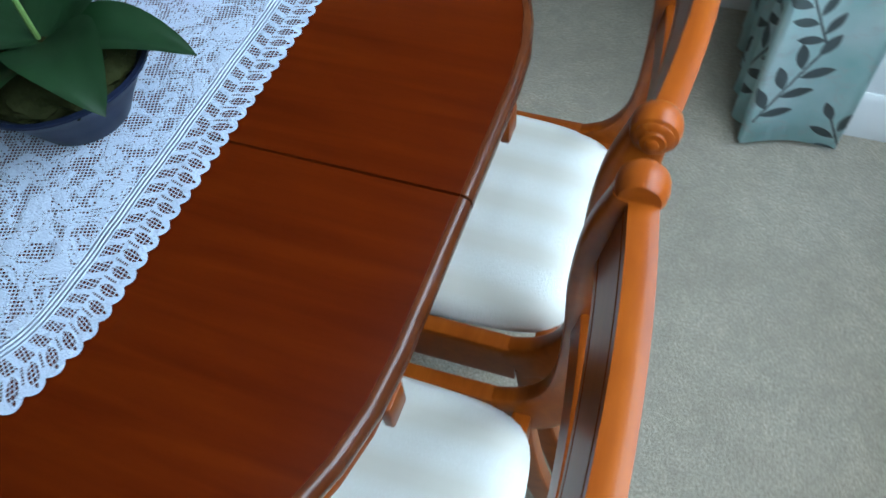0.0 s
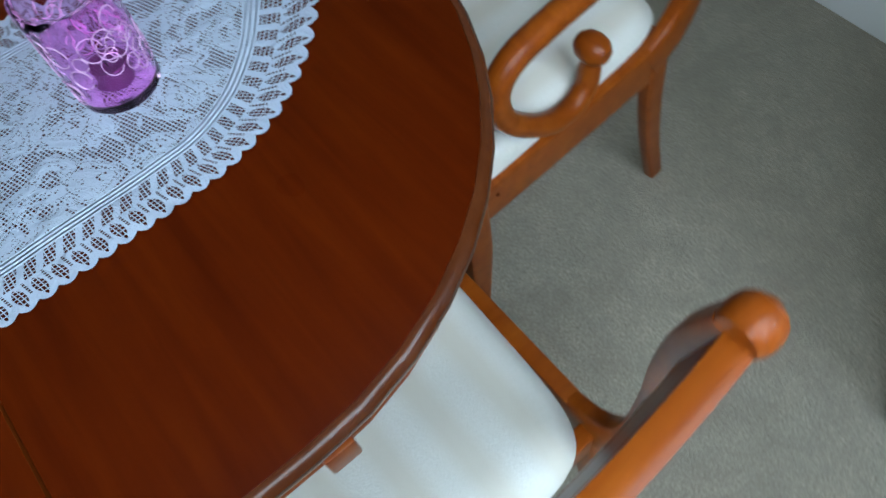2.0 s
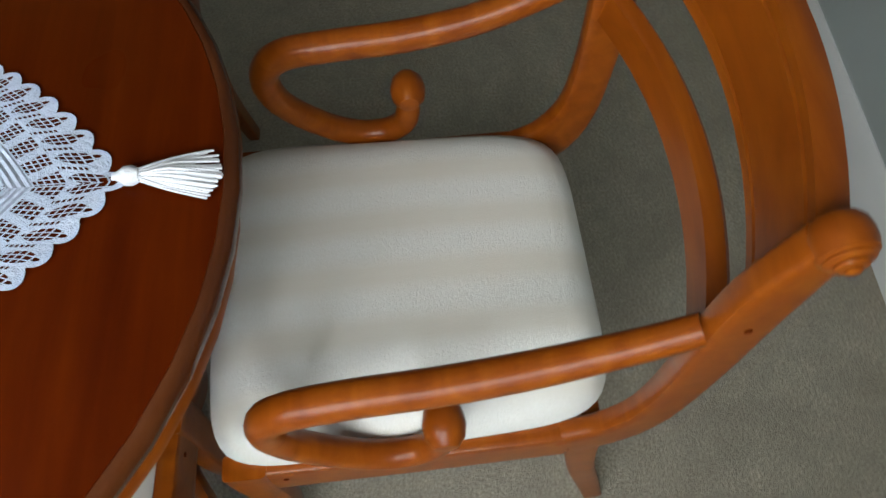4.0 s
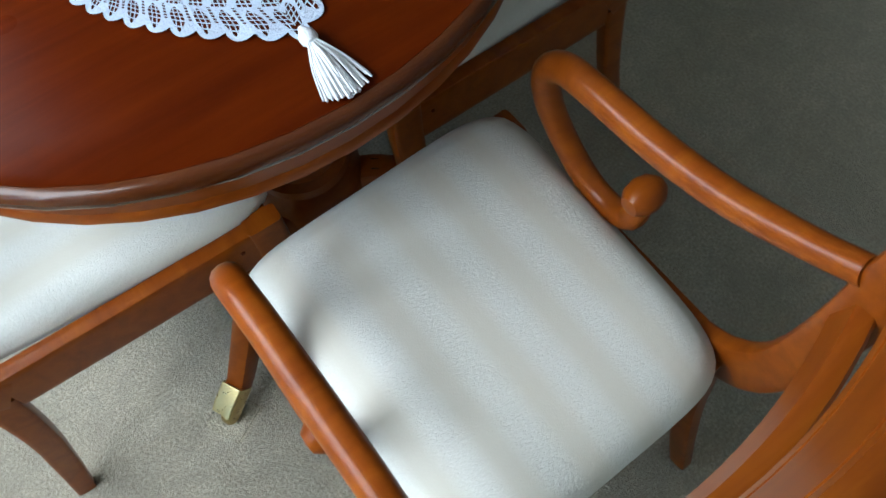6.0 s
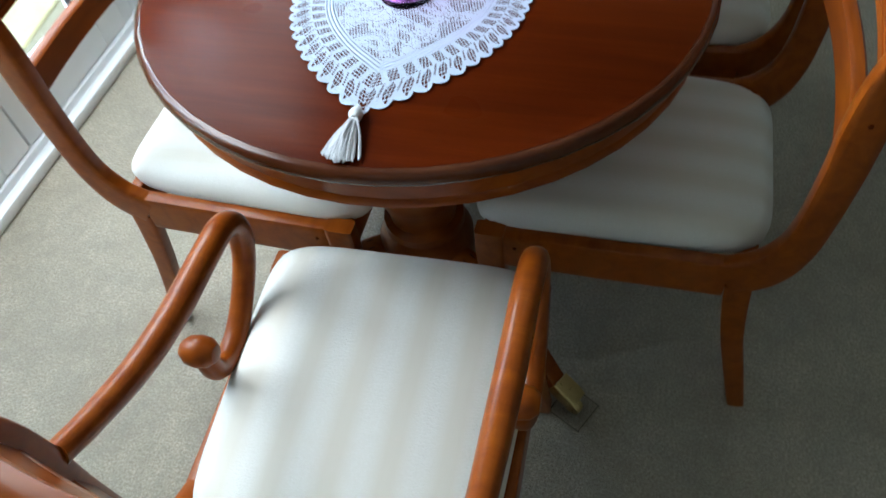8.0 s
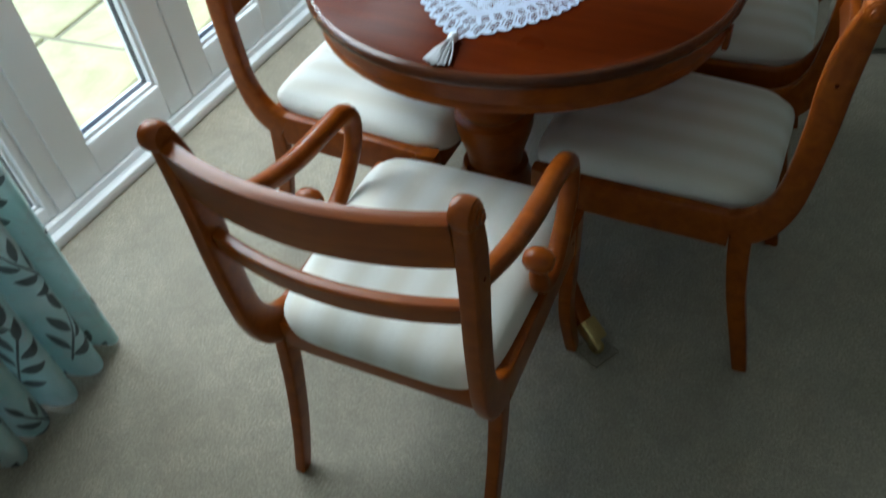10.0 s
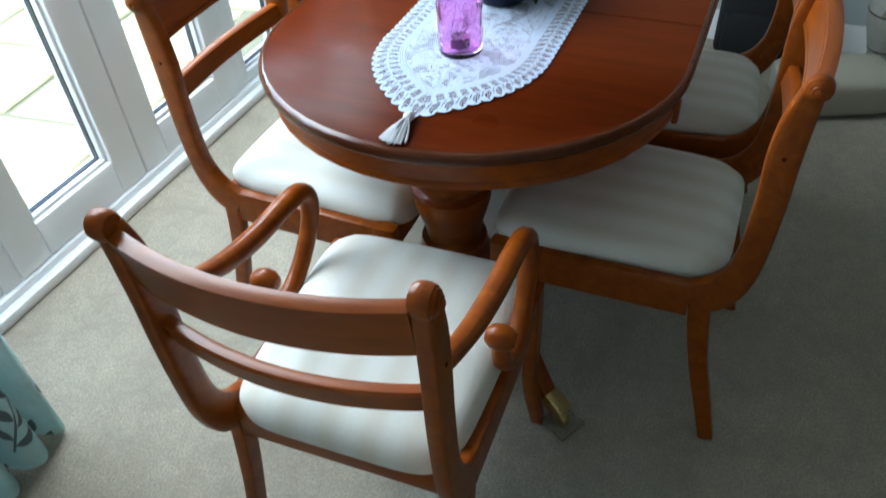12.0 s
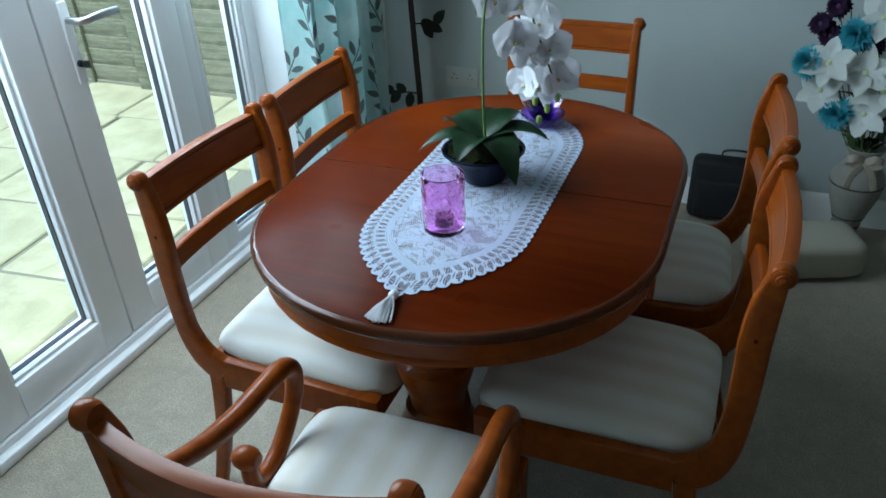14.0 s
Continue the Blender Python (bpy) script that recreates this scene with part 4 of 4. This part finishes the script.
def orchid():
    o = thing("potted_orchid", "white orchid with dark leaves in a dark blue pot", "plant", at=pose(-.012, .004, TOP_Z + .0035))
    part("pot", lathe([(0, 0), (.040, 0), (.042, .003), (.052, .030), (.066, .062), (.076, .084), (.080, .087), (.080, .091), (.076, .092), (.070, .084), (.06, .07), (0, .066)], 40, Matrix.Diagonal((1.17, 1.17, .80, 1))), M_POT, o, "dark blue glazed pot")
    moss = bmesh.new()
    bmesh.ops.create_icosphere(moss, subdivisions=4, radius=1)
    for v in moss.verts:
        k = 1 + .16 * noise.noise(v.co * 4) + .10 * noise.noise(v.co * 11)
        v.co = Vector((v.co.x * .079 * k, v.co.y * .079 * k, .068 + v.co.z * .030 * k))
    part("moss", moss, M_MOSS, o)
    for ang, ln, wd, arch, droop, z in ((98, .155, .034, .045, .10, .100), (200, .150, .036, .030, .28, .102), (262, .125, .040, .045, .34, .104), (318, .155, .042, .050, .62, .106),
                                        (12, .150, .036, .050, .25, .104), (58, .120, .034, .05, .12, .108), (150, .145, .042, .05, .30, .108)):
        b = blade(ln, wd, arch, droop + .06, .32, 14, .72)
        part("leaf", placed(b, pose(0, 0, z - .012, 0, 0, ang - 90)), M_LEAF, o)
    spine = [(.005, -.002, .09), (.000, .002, .20), (-.001, .012, .34), (.002, .045, .420), (.020, .09, .444), (.048, .12, .416), (.068, .145, .32), (.085, .17, .25), (.105, .19, .17), (.085, .205, .12)]
    part("stem", sweep([(*p[:3], .0030 - .0012 * i / 50, .0030 - .0012 * i / 50) for i, p in enumerate(smooth_path(spine, 5))], (1, 0, 0), 2, 8), M_STEM, o)

    def flower(at, turn, size):
        m = Matrix.Translation(at) @ turn
        lip = lathe([(0, .014), (.004, .012), (.007, .006), (.006, .001), (0, 0)], 10)
        bmesh.ops.transform(lip, matrix=m @ pose(0, -.006, .002) @ Matrix.Scale(size * .62, 4), verts=lip.verts)
        f = part("flower", lip, M_LIP, o, "white silk orchid flower")
        for k, (ang, ln, wd) in enumerate(((90, .046, .019), (210, .044, .018), (330, .044, .018), (20, .050, .037), (160, .050, .037))):
            p = blade(ln * size, wd * size, .006, rnd.uniform(-.25, .15), rnd.uniform(.05, .3), 8, .62)
            for v in p.verts:
                v.co.z += .011 * noise.noise(v.co * 48 + Vector((at[2] * 90, k, 0)))
            bmesh.ops.transform(p, matrix=m @ pose(0, 0, .0006 * k, 0, 0, ang - 90), verts=p.verts)
            part("petal", p, M_PETAL, f, sharp=60)

    rnd = random.Random(11)
    for x, y, z, tilt, turn, size in ((-0.020, 0.096, 0.334, 63, 47, 1.11), (0.037, 0.116, 0.324, 59, 7, 0.93), (0.019, 0.126, 0.245, 83, 35, 1.06), (0.069, 0.156, 0.279, 68, -13, 1.02), (0.048, 0.156, 0.214, 79, 30, 1.05), (0.084, 0.176, 0.217, 55, 32, 0.97), (0.099, 0.196, 0.145, 69, 50, 1.14), (0.025, 0.196, 0.124, 75, -22, 0.91), (0.054, 0.216, 0.113, 89, -24, 1.13),):
        flower((x + .012, y, z + .034), pose(0, 0, 0, tilt, 0, turn), size * 1.08)
    for x, y, z in ((.075, .150, .135), (.10, .165, .115), (.088, .14, .095), (.115, .20, .13)):
        part("bud", lathe([(0, -.012), (.005, -.009), (.0075, 0), (.005, .009), (0, .012)], 12, pose(x, y, z)), M_BUD, o)


orchid()


def purple_bowl():
    p = thing("glass_flower_bowl", "purple glass bowl shaped like an open flower", "bowl", at=pose(.030, .350, TOP_Z + .0035))
    part("dish", lathe([(0, 0), (.028, 0), (.034, .006), (.050, .022), (.058, .032), (.055, .032), (.046, .024), (.03, .009), (0, .006)], 36), M_PURPLE_GLASS, p)
    rnd = random.Random(4)
    for ring, n, tilt, ln in ((0, 10, 40, .062), (1, 8, 58, .052)):
        for k in range(n):
            b = blade(ln, .018, .010, -.2, .3, 8, .7)
            m = pose(0, 0, 0, 0, 0, 360 / n * k + ring * 20) @ pose(0, .022 - ring * .008, .012, tilt + rnd.uniform(-6, 6), 0, 0)
            part("petal", placed(b, m), M_PURPLE_GLASS, p)


purple_bowl()


# ---- curtains ----
def curtain(y0, y1, xc, amp, folds, seed, label):
    b = bmesh.new()
    uvl = b.loops.layers.uv.new("cloth")
    n, rows = int(folds * 22), 26
    rnd = random.Random(seed)
    ph = [rnd.uniform(-.35, .35) for _ in range(int(folds) + 3)]
    am = [rnd.uniform(.7, 1.15) for _ in range(int(folds) + 3)]
    grid = []
    way = 1 if y1 > y0 else -1
    back = 14
    for j in range(rows + 1):
        f = j / rows
        z = .014 + 2.26 * f
        line = []
        mid = (y0 + y1) / 2
        for i in range(back):
            # the leading edge turns back to the wall
            e = i / back
            x = -.972 + (xc + amp * am[0] * (1 - .25 * f) * math.cos(ph[0]) + .972) * (1 - (1 - e) ** 1.3)
            y = y0 + way * (.012 * math.sin(e * math.pi * 1.5) + .03 * (1 - e)) + way * .06 * f * .3
            line.append(Vector((x, y, z)))
        for i in range(n + 1):
            u = i / n
            w = u * folds
            k = int(w)
            a = amp * (am[k] * (1 - (w - k)) + am[k + 1] * (w - k)) * (1 - .25 * f)
            sh = ph[k] * (1 - (w - k)) + ph[k + 1] * (w - k)
            q = 2 * math.pi * w + sh
            y = mid + ((y0 + (y1 - y0) * u) - mid) * (1 - .12 * f) + way * .015 * math.sin(q) * (1 - .3 * f)
            x = xc + .035 * min(u * 2, 1) + a * math.cos(q) + .006 * math.sin(z * 5 + u * 9)
            line.append(Vector((x, y, z + .004 * math.sin(q * .5))))
        grid.append(line)
    n = len(grid[0]) - 1
    arc = [0.0]
    for i in range(n):
        arc.append(arc[-1] + (grid[0][i + 1] - grid[0][i]).length)
    vs = [[b.verts.new(p) for p in line] for line in grid]
    for j in range(rows):
        for i in range(n):
            fc = b.faces.new((vs[j][i], vs[j][i + 1], vs[j + 1][i + 1], vs[j + 1][i]))
            for lp, (a, c) in zip(fc.loops, ((i, j), (i + 1, j), (i + 1, j + 1), (i, j + 1))):
                lp[uvl].uv = (arc[a], 2.26 * c / rows)
    bmesh.ops.solidify(b, geom=b.faces[:], thickness=.003)
    ob = part("curtain", b, M_CURTAIN, sharp=180)
    return tagged(ob, label, "curtain", "curtains at the garden doors")


curtain(-.905, -1.32, -.815, .055, 5.0, 2, "pale aqua curtain with dark leaf print, gathered open")
curtain(.650, 1.16, -.865, .058, 4.6, 7, "pale aqua curtain with dark leaf print, gathered open")
pole = thing("curtain_pole", "white curtain pole over the garden doors", "curtain pole")
part("rod", lathe([(0, -1.45), (.014, -1.45), (.014, 1.36), (0, 1.36)], 16, pose(-.86, 0, 2.3, -90, 0, 0)), M_WHITE, pole)
for y in (-1.25, .0, 1.2):
    part("bracket", bm_box(WALL_X, -.862, y - .01, y + .01, 2.28, 2.30, .002), M_WHITE, pole)


# ---- far wall and corner ----
def socket(x, z):
    s = thing("wall_socket", "white double plug socket on the far wall", "socket", at=pose(x, FAR_Y, z))
    part("plate", bm_box(-.073, .073, -.010, 0, -.043, .043, .003), M_SOCKET, s)
    for sx in (-1, 1):
        for dx, dz, w, h in ((0, .013, .004, .008), (-.011, -.006, .007, .003), (.011, -.006, .007, .003)):
            part("slot", bm_box(sx * .036 + dx - w / 2, sx * .036 + dx + w / 2, -.0112, -.0098, dz - h / 2, dz + h / 2), M_DARK, s)
        part("switch", bm_box(sx * .012 - .005, sx * .012 + .005, -.0135, -.0098, .018, .034, .001), M_SOCKET, s)


socket(-.637, .452)


def bag():
    g_ = thing("black_bag", "black nylon laptop bag leaning against the wall", "bag", at=pose(.525, 1.395, 0, -5, 0, 0))
    b = bm_box(-.16, .16, -.045, .045, .002, .255, .028, 4)
    for v in b.verts:
        v.co.y += .006 * noise.noise(v.co * 9)
    part("body", b, M_BAG, g_)
    part("pocket", bm_box(-.135, .135, -.062, -.040, .02, .17, .010, 3), M_BAG, g_)
    part("handle", sweep(smooth_path([(-.06, 0, .250, .010, .003), (-.045, 0, .282, .010, .003), (.045, 0, .282, .010, .003), (.06, 0, .250, .010, .003)], 5), (0, 1, 0), 3, 8), M_BAG, g_)


bag()


def floor_cushion():
    b = bmesh.new()
    bmesh.ops.create_cube(b, size=1)
    bmesh.ops.subdivide_edges(b, edges=b.edges[:], cuts=12, use_grid_fill=True)
    for v in b.verts:
        p = v.co * 2
        k = (abs(p.x) ** 6 + abs(p.y) ** 6 + abs(p.z) ** 6) ** (1 / 6)
        p = p / k * max(abs(p.x), abs(p.y), abs(p.z))
        puff = 1 - .18 * (p.x ** 4 + p.y ** 4) / 2 + .03 * noise.noise(p * 3)
        v.co = Vector((p.x * .19, p.y * .115, .072 + p.z * .070 * puff))
    ob = part("floor_cushion", b, M_CUSHION, sharp=180)
    ob.matrix_world = pose(.79, 1.115, 0, 0, 0, 20)
    tagged(ob, "pale stone-coloured fabric floor cushion beside the urn", "cushion")


floor_cushion()


def flower_urn():
    u = thing("floor_urn", "grey stone urn of blue, white and plum silk flowers", "vase", at=pose(.935, 1.345, 0))
    prof = [(0, .001), (.062, .001), (.064, .012), (.060, .03), (.050, .045), (.046, .07), (.050, .10), (.066, .15), (.084, .205), (.090, .245), (.086, .28), (.068, .31), (.050, .33), (.046, .345), (.056, .37), (.066, .385), (.062, .388), (.05, .37), (.04, .34), (0, .33)]
    part("body", lathe(prof, 44), M_URN, u)
    for r, z in ((.0555, .118), (.0895, .252), (.0482, .082)):
        part("groove", lathe([(r + .0006, z - .003), (r + .0016, z), (r + .0006, z + .003), (r - .004, z + .003), (r - .004, z - .003), (r + .0006, z - .003)], 40), M_GROOVE, u)
    bow = bmesh.new()
    for sx in (-1, 1):
        pts = [(0, -.052, .350, .012, .002), (sx * .03, -.068, .368, .014, .002), (sx * .055, -.062, .352, .014, .002), (sx * .03, -.062, .338, .012, .002), (0, -.054, .347, .010, .002)]
        sweep(smooth_path(pts, 5), (0, .3, 1), 4, 8, bow)
        sweep(smooth_path([(0, -.054, .347, .010, .002), (sx * .03, -.075, .31, .012, .002), (sx * .045, -.09, .262, .012, .002)], 5), (1, .4, 0), 4, 8, bow)
    lathe([(.0475, .338), (.0485, .344), (.0475, .352), (.044, .352), (.044, .338), (.0475, .338)], 32, None, bow)
    part("ribbon", bow, M_RIBBON, u, "beige ribbon tied in a bow")
    rnd = random.Random(21)

    def facing(at):
        d = Vector((at[0] * .8 - .25, at[1] * .5 - .9, .35)).normalized()
        return Matrix.Translation(at) @ d.to_track_quat("Z", "Y").to_matrix().to_4x4()

    def spray(name, at, mat, petals, ln, wd, layers, label, heart):
        m = facing(at)
        h = lathe([(0, .012), (.006, .010), (.009, .004), (.007, 0), (0, 0)], 12)
        bmesh.ops.transform(h, matrix=m, verts=h.verts)
        f = part(name, h, heart, u, label)
        b = bmesh.new()
        for l in range(layers):
            for k in range(petals):
                p = blade(ln * (1 - .2 * l) * rnd.uniform(.9, 1.08), wd, .004 + .004 * l, -.05 - .2 * l if layers > 1 else rnd.uniform(-.1, .35), .2, 6, .75)
                bmesh.ops.transform(p, matrix=m @ pose(0, 0, .002 * l, 0, 0, 360 / petals * (k + .5 * l)) @ pose(0, 0, 0, (-8 + 15 * l if layers > 1 else 16) + rnd.uniform(-9, 9), 0, 0), verts=p.verts)
                if layers == 1:
                    for v in p.verts:
                        v.co += Vector((0, 0, .010)) * noise.noise(v.co * 45)
                    part("petal", p, mat, f, sharp=60)
                else:
                    joined(b, p)
        if layers > 1:
            tagged(part("petal_ring", b, mat, f, sharp=60), kind="stuff")
        else:
            b.free()
        part("stalk", sweep(smooth_path([(at[0] * .15, at[1] * .15, .34, .0025, .0025), (at[0] * .6, at[1] * .6 + .01, (.34 + at[2]) / 2 + .03, .0022, .0022), (at[0], at[1] + .008, at[2], .002, .002)], 4), (1, 0, 0), 2, 6), M_STEM, f)

    for at in ((-.125, -.09, .795), (-.245, -.07, .690), (-.130, -.11, .535), (.06, -.09, .73), (.12, -.05, .60)):
        spray("gerbera", at, M_BLUE, 30, .062, .0062, 4, "turquoise silk gerbera", M_BLUE)
    for at in ((-.185, -.10, .700), (-.050, -.12, .545), (-.015, -.12, .625), (-.055, -.08, .850), (-.075, -.11, .680), (.06, -.10, .56), (-.19, -.08, .60), (.02, -.06, .93), (.10, -.06, .84)):
        spray("lily", at, M_CREAMF, 6, .088, .029, 1, "white silk lily", M_PALEGREEN)
    for at in ((-.190, -.05, .870), (-.195, -.05, .775), (-.175, -.05, .945), (.01, -.11, .555), (-.07, -.07, .76), (-.23, -.04, .81), (.09, -.09, .67)):
        spray("plum_flower", at, M_PLUM, 20, .042, .008, 2, "dark plum silk flower", M_PLUM)
    for k in range(22):
        a = rnd.uniform(0, 360)
        b = blade(rnd.uniform(.08, .14), .017, .02, rnd.uniform(-.1, .5), .25, 8, .75)
        part("leaf", placed(b, pose(0, 0, rnd.uniform(.36, .60), 0, 0, a) @ pose(0, .02, 0, rnd.uniform(5, 50), 0, 0)), M_DARKLEAF, u)


flower_urn()


def blossom_branch():
    t = thing("blossom_branch", "tall dark artificial branch with pale green blossoms by the wall", "plant", at=pose(-.800, 1.385, 0))
    part("foot", lathe([(0, .001), (.075, .001), (.08, .01), (.075, .03), (.05, .12), (.056, .16), (.05, .163), (.04, .13), (0, .12)], 28), M_GROOVE, t)
    part("stem", sweep([(*p[:3], .0135 - .0004 * i * .3, .0135 - .0004 * i * .3) for i, p in enumerate(smooth_path([(0, 0, .12), (.006, 0, .35), (-.004, 0, .6), (-.012, 0, .85), (-.006, 0, 1.05)], 6))], (1, 0, 0), 2.2, 10), M_TWIG, t)
    rnd = random.Random(2)
    for z, ang, n in ((.40, 200, 4), (.70, -12, 4), (.88, 160, 3), (.93, 10, 4), (1.0, 220, 3)):
        d = Vector((math.cos(radians(ang)), -.25, .12)).normalized()
        tw = part("twig", sweep([(0, 0, z, .004, .004), (*(Vector((0, 0, z)) + d * .06), .003, .003), (*(Vector((0, 0, z)) + d * .11), .002, .002)], (0, 0, 1), 2, 6), M_TWIG, t)
        for k in range(n):
            b = blade(rnd.uniform(.058, .075), .021, .006, .1, .12, 8, .75)
            at = Vector((0, 0, z)) + d * (.03 + .075 * k / (n - 1))
            part("leaf", placed(b, Matrix.Translation(at) @ pose(0, 0, 0, 80, 0, 0) @ pose(0, 0, 0, 0, 0, ang - 90 + rnd.uniform(-65, 65))), M_DARKLEAF, tw)
    for x, y, z in ((-.05, -.05, .875), (.04, -.05, .86), (-.09, -.03, .94), (.00, -.06, .95), (.10, -.03, .90), (.05, -.02, 1.0)):
        b = bmesh.new()
        for l in range(2):
            for k in range(7):
                p = blade(.062 - .012 * l, .022, .006, -.2 - .3 * l, .2, 6, .7)
                bmesh.ops.transform(p, matrix=pose(x, y, z, 75, 0, rnd.uniform(-20, 20)) @ pose(0, 0, .003 * l, 0, 0, 360 / 7 * (k + .5 * l)) @ pose(0, 0, 0, 15 + 20 * l, 0, 0), verts=p.verts)
                joined(b, p)
        part("blossom", b, M_PALEGREEN, t, "pale green blossom", 60)


blossom_branch()


# ---- garden ----
gb = bmesh.new()
bmesh.ops.create_grid(gb, x_segments=8, y_segments=8, size=300)
for v in gb.verts:
    v.co.z = -.175
structure("ground", gb, M_GRASS, "green lawn", "lawn")
structure("patio_bed", bm_box(-4.5, -1.30, -4.0, 2.30, -.30, -.130), M_SAND, "sandy bed under the patio slabs", "patio")


def fence(name, x0, y0, x1, y1, bays):
    f = thing(name, "weathered overlapping board garden fence with battens", "fence")
    d = Vector((x1 - x0, y1 - y0, 0))
    u = d.normalized()
    ang = math.degrees(math.atan2(d.y, d.x))
    w = d.length / bays
    board = mesh_of(bm_box(-w / 2, w / 2, -.005, .005, 0, .135, .002), "board", M_FENCE)
    rnd = random.Random(6)
    for k in range(bays):
        c = Vector((x0, y0, 0)) + u * w * (k + .5)
        for r in range(15):
            o = new("board", board)
            o.parent = f
            o.matrix_world = pose(c.x, c.y, -.13 + r * .108 + rnd.uniform(-.010, .010), 0, 0, ang) @ pose(0, 0, 0, 5, rnd.uniform(-.35, .35), 0)
        for e in (-.25, .25):
            p = c + u * w * e
            part("batten", placed(bm_box(-.014, .014, -.040, -.012, -.15, 1.52, .003), pose(p.x, p.y, 0, 0, 0, ang)), M_FENCE, f)
    for k in range(bays + 1):
        p = Vector((x0, y0, 0)) + u * w * k
        part("post", placed(bm_box(-.045, .045, -.05, .05, -.2, 1.6, .006), pose(p.x, p.y, 0, 0, 0, ang)), M_FENCE, f)
    part("gravel_board", placed(bm_box(0, d.length, -.02, .02, -.2, -.10, .003), pose(x0, y0, 0, 0, 0, ang)), M_FENCE, f)


fence("garden_fence", -8.9, 2.34, -1.35, 2.34, 4)
fence("garden_fence", -9.0, -5.0, -9.0, 2.3, 4)
rnd = random.Random(8)
for k, (x, y, r) in enumerate(((-4.50, 1.95, .13), (-4.62, 1.72, .16), (-4.52, 1.45, .12), (-4.75, 2.12, .12))):
    rb = bmesh.new()
    bmesh.ops.create_icosphere(rb, subdivisions=3, radius=r)
    for v in rb.verts:
        v.co *= 1 + .35 * noise.noise(v.co * 7 + Vector((k * 3, 0, 0)))
        v.co.z *= .75
    ob = part("rockery_stone", rb, M_ROCK, sharp=25)
    ob.matrix_world = pose(x, y, -.13)
    tagged(ob, "rough white rockery stone at the patio edge", "stone", "stones along the lawn")

# ---- patio slabs ----
paving = thing("patio", "buff sandstone patio slabs with dark joints", "pavement")
paving["kind"] = "structure"
rnd = random.Random(12)
slab_mesh = [mesh_of(bm_box(-w / 2, w / 2, -.266, .266, -.03, 0, .008, 1), "slab", M_SLAB) for w in (.584, .574)]
turn = Matrix.Rotation(radians(6), 4, "Z")
for i in range(-4, 4):
    for j in range(-7, 4):
        p = turn @ Vector((-2.58 + .6 * i + rnd.uniform(-.004, .004) + (.045 if j % 2 else 0), 1.325 + .55 * j, 0))
        if -4.3 < p.x < -1.62 and -3.4 < p.y < 2.30:
            o = new("slab", slab_mesh[(i + j) % 2])
            o.parent = paving
            o.matrix_world = Matrix.Translation((p.x, p.y, -.12 + rnd.uniform(-.004, .004))) @ turn @ pose(0, 0, 0, rnd.uniform(-.4, .4), rnd.uniform(-.4, .4), 0)
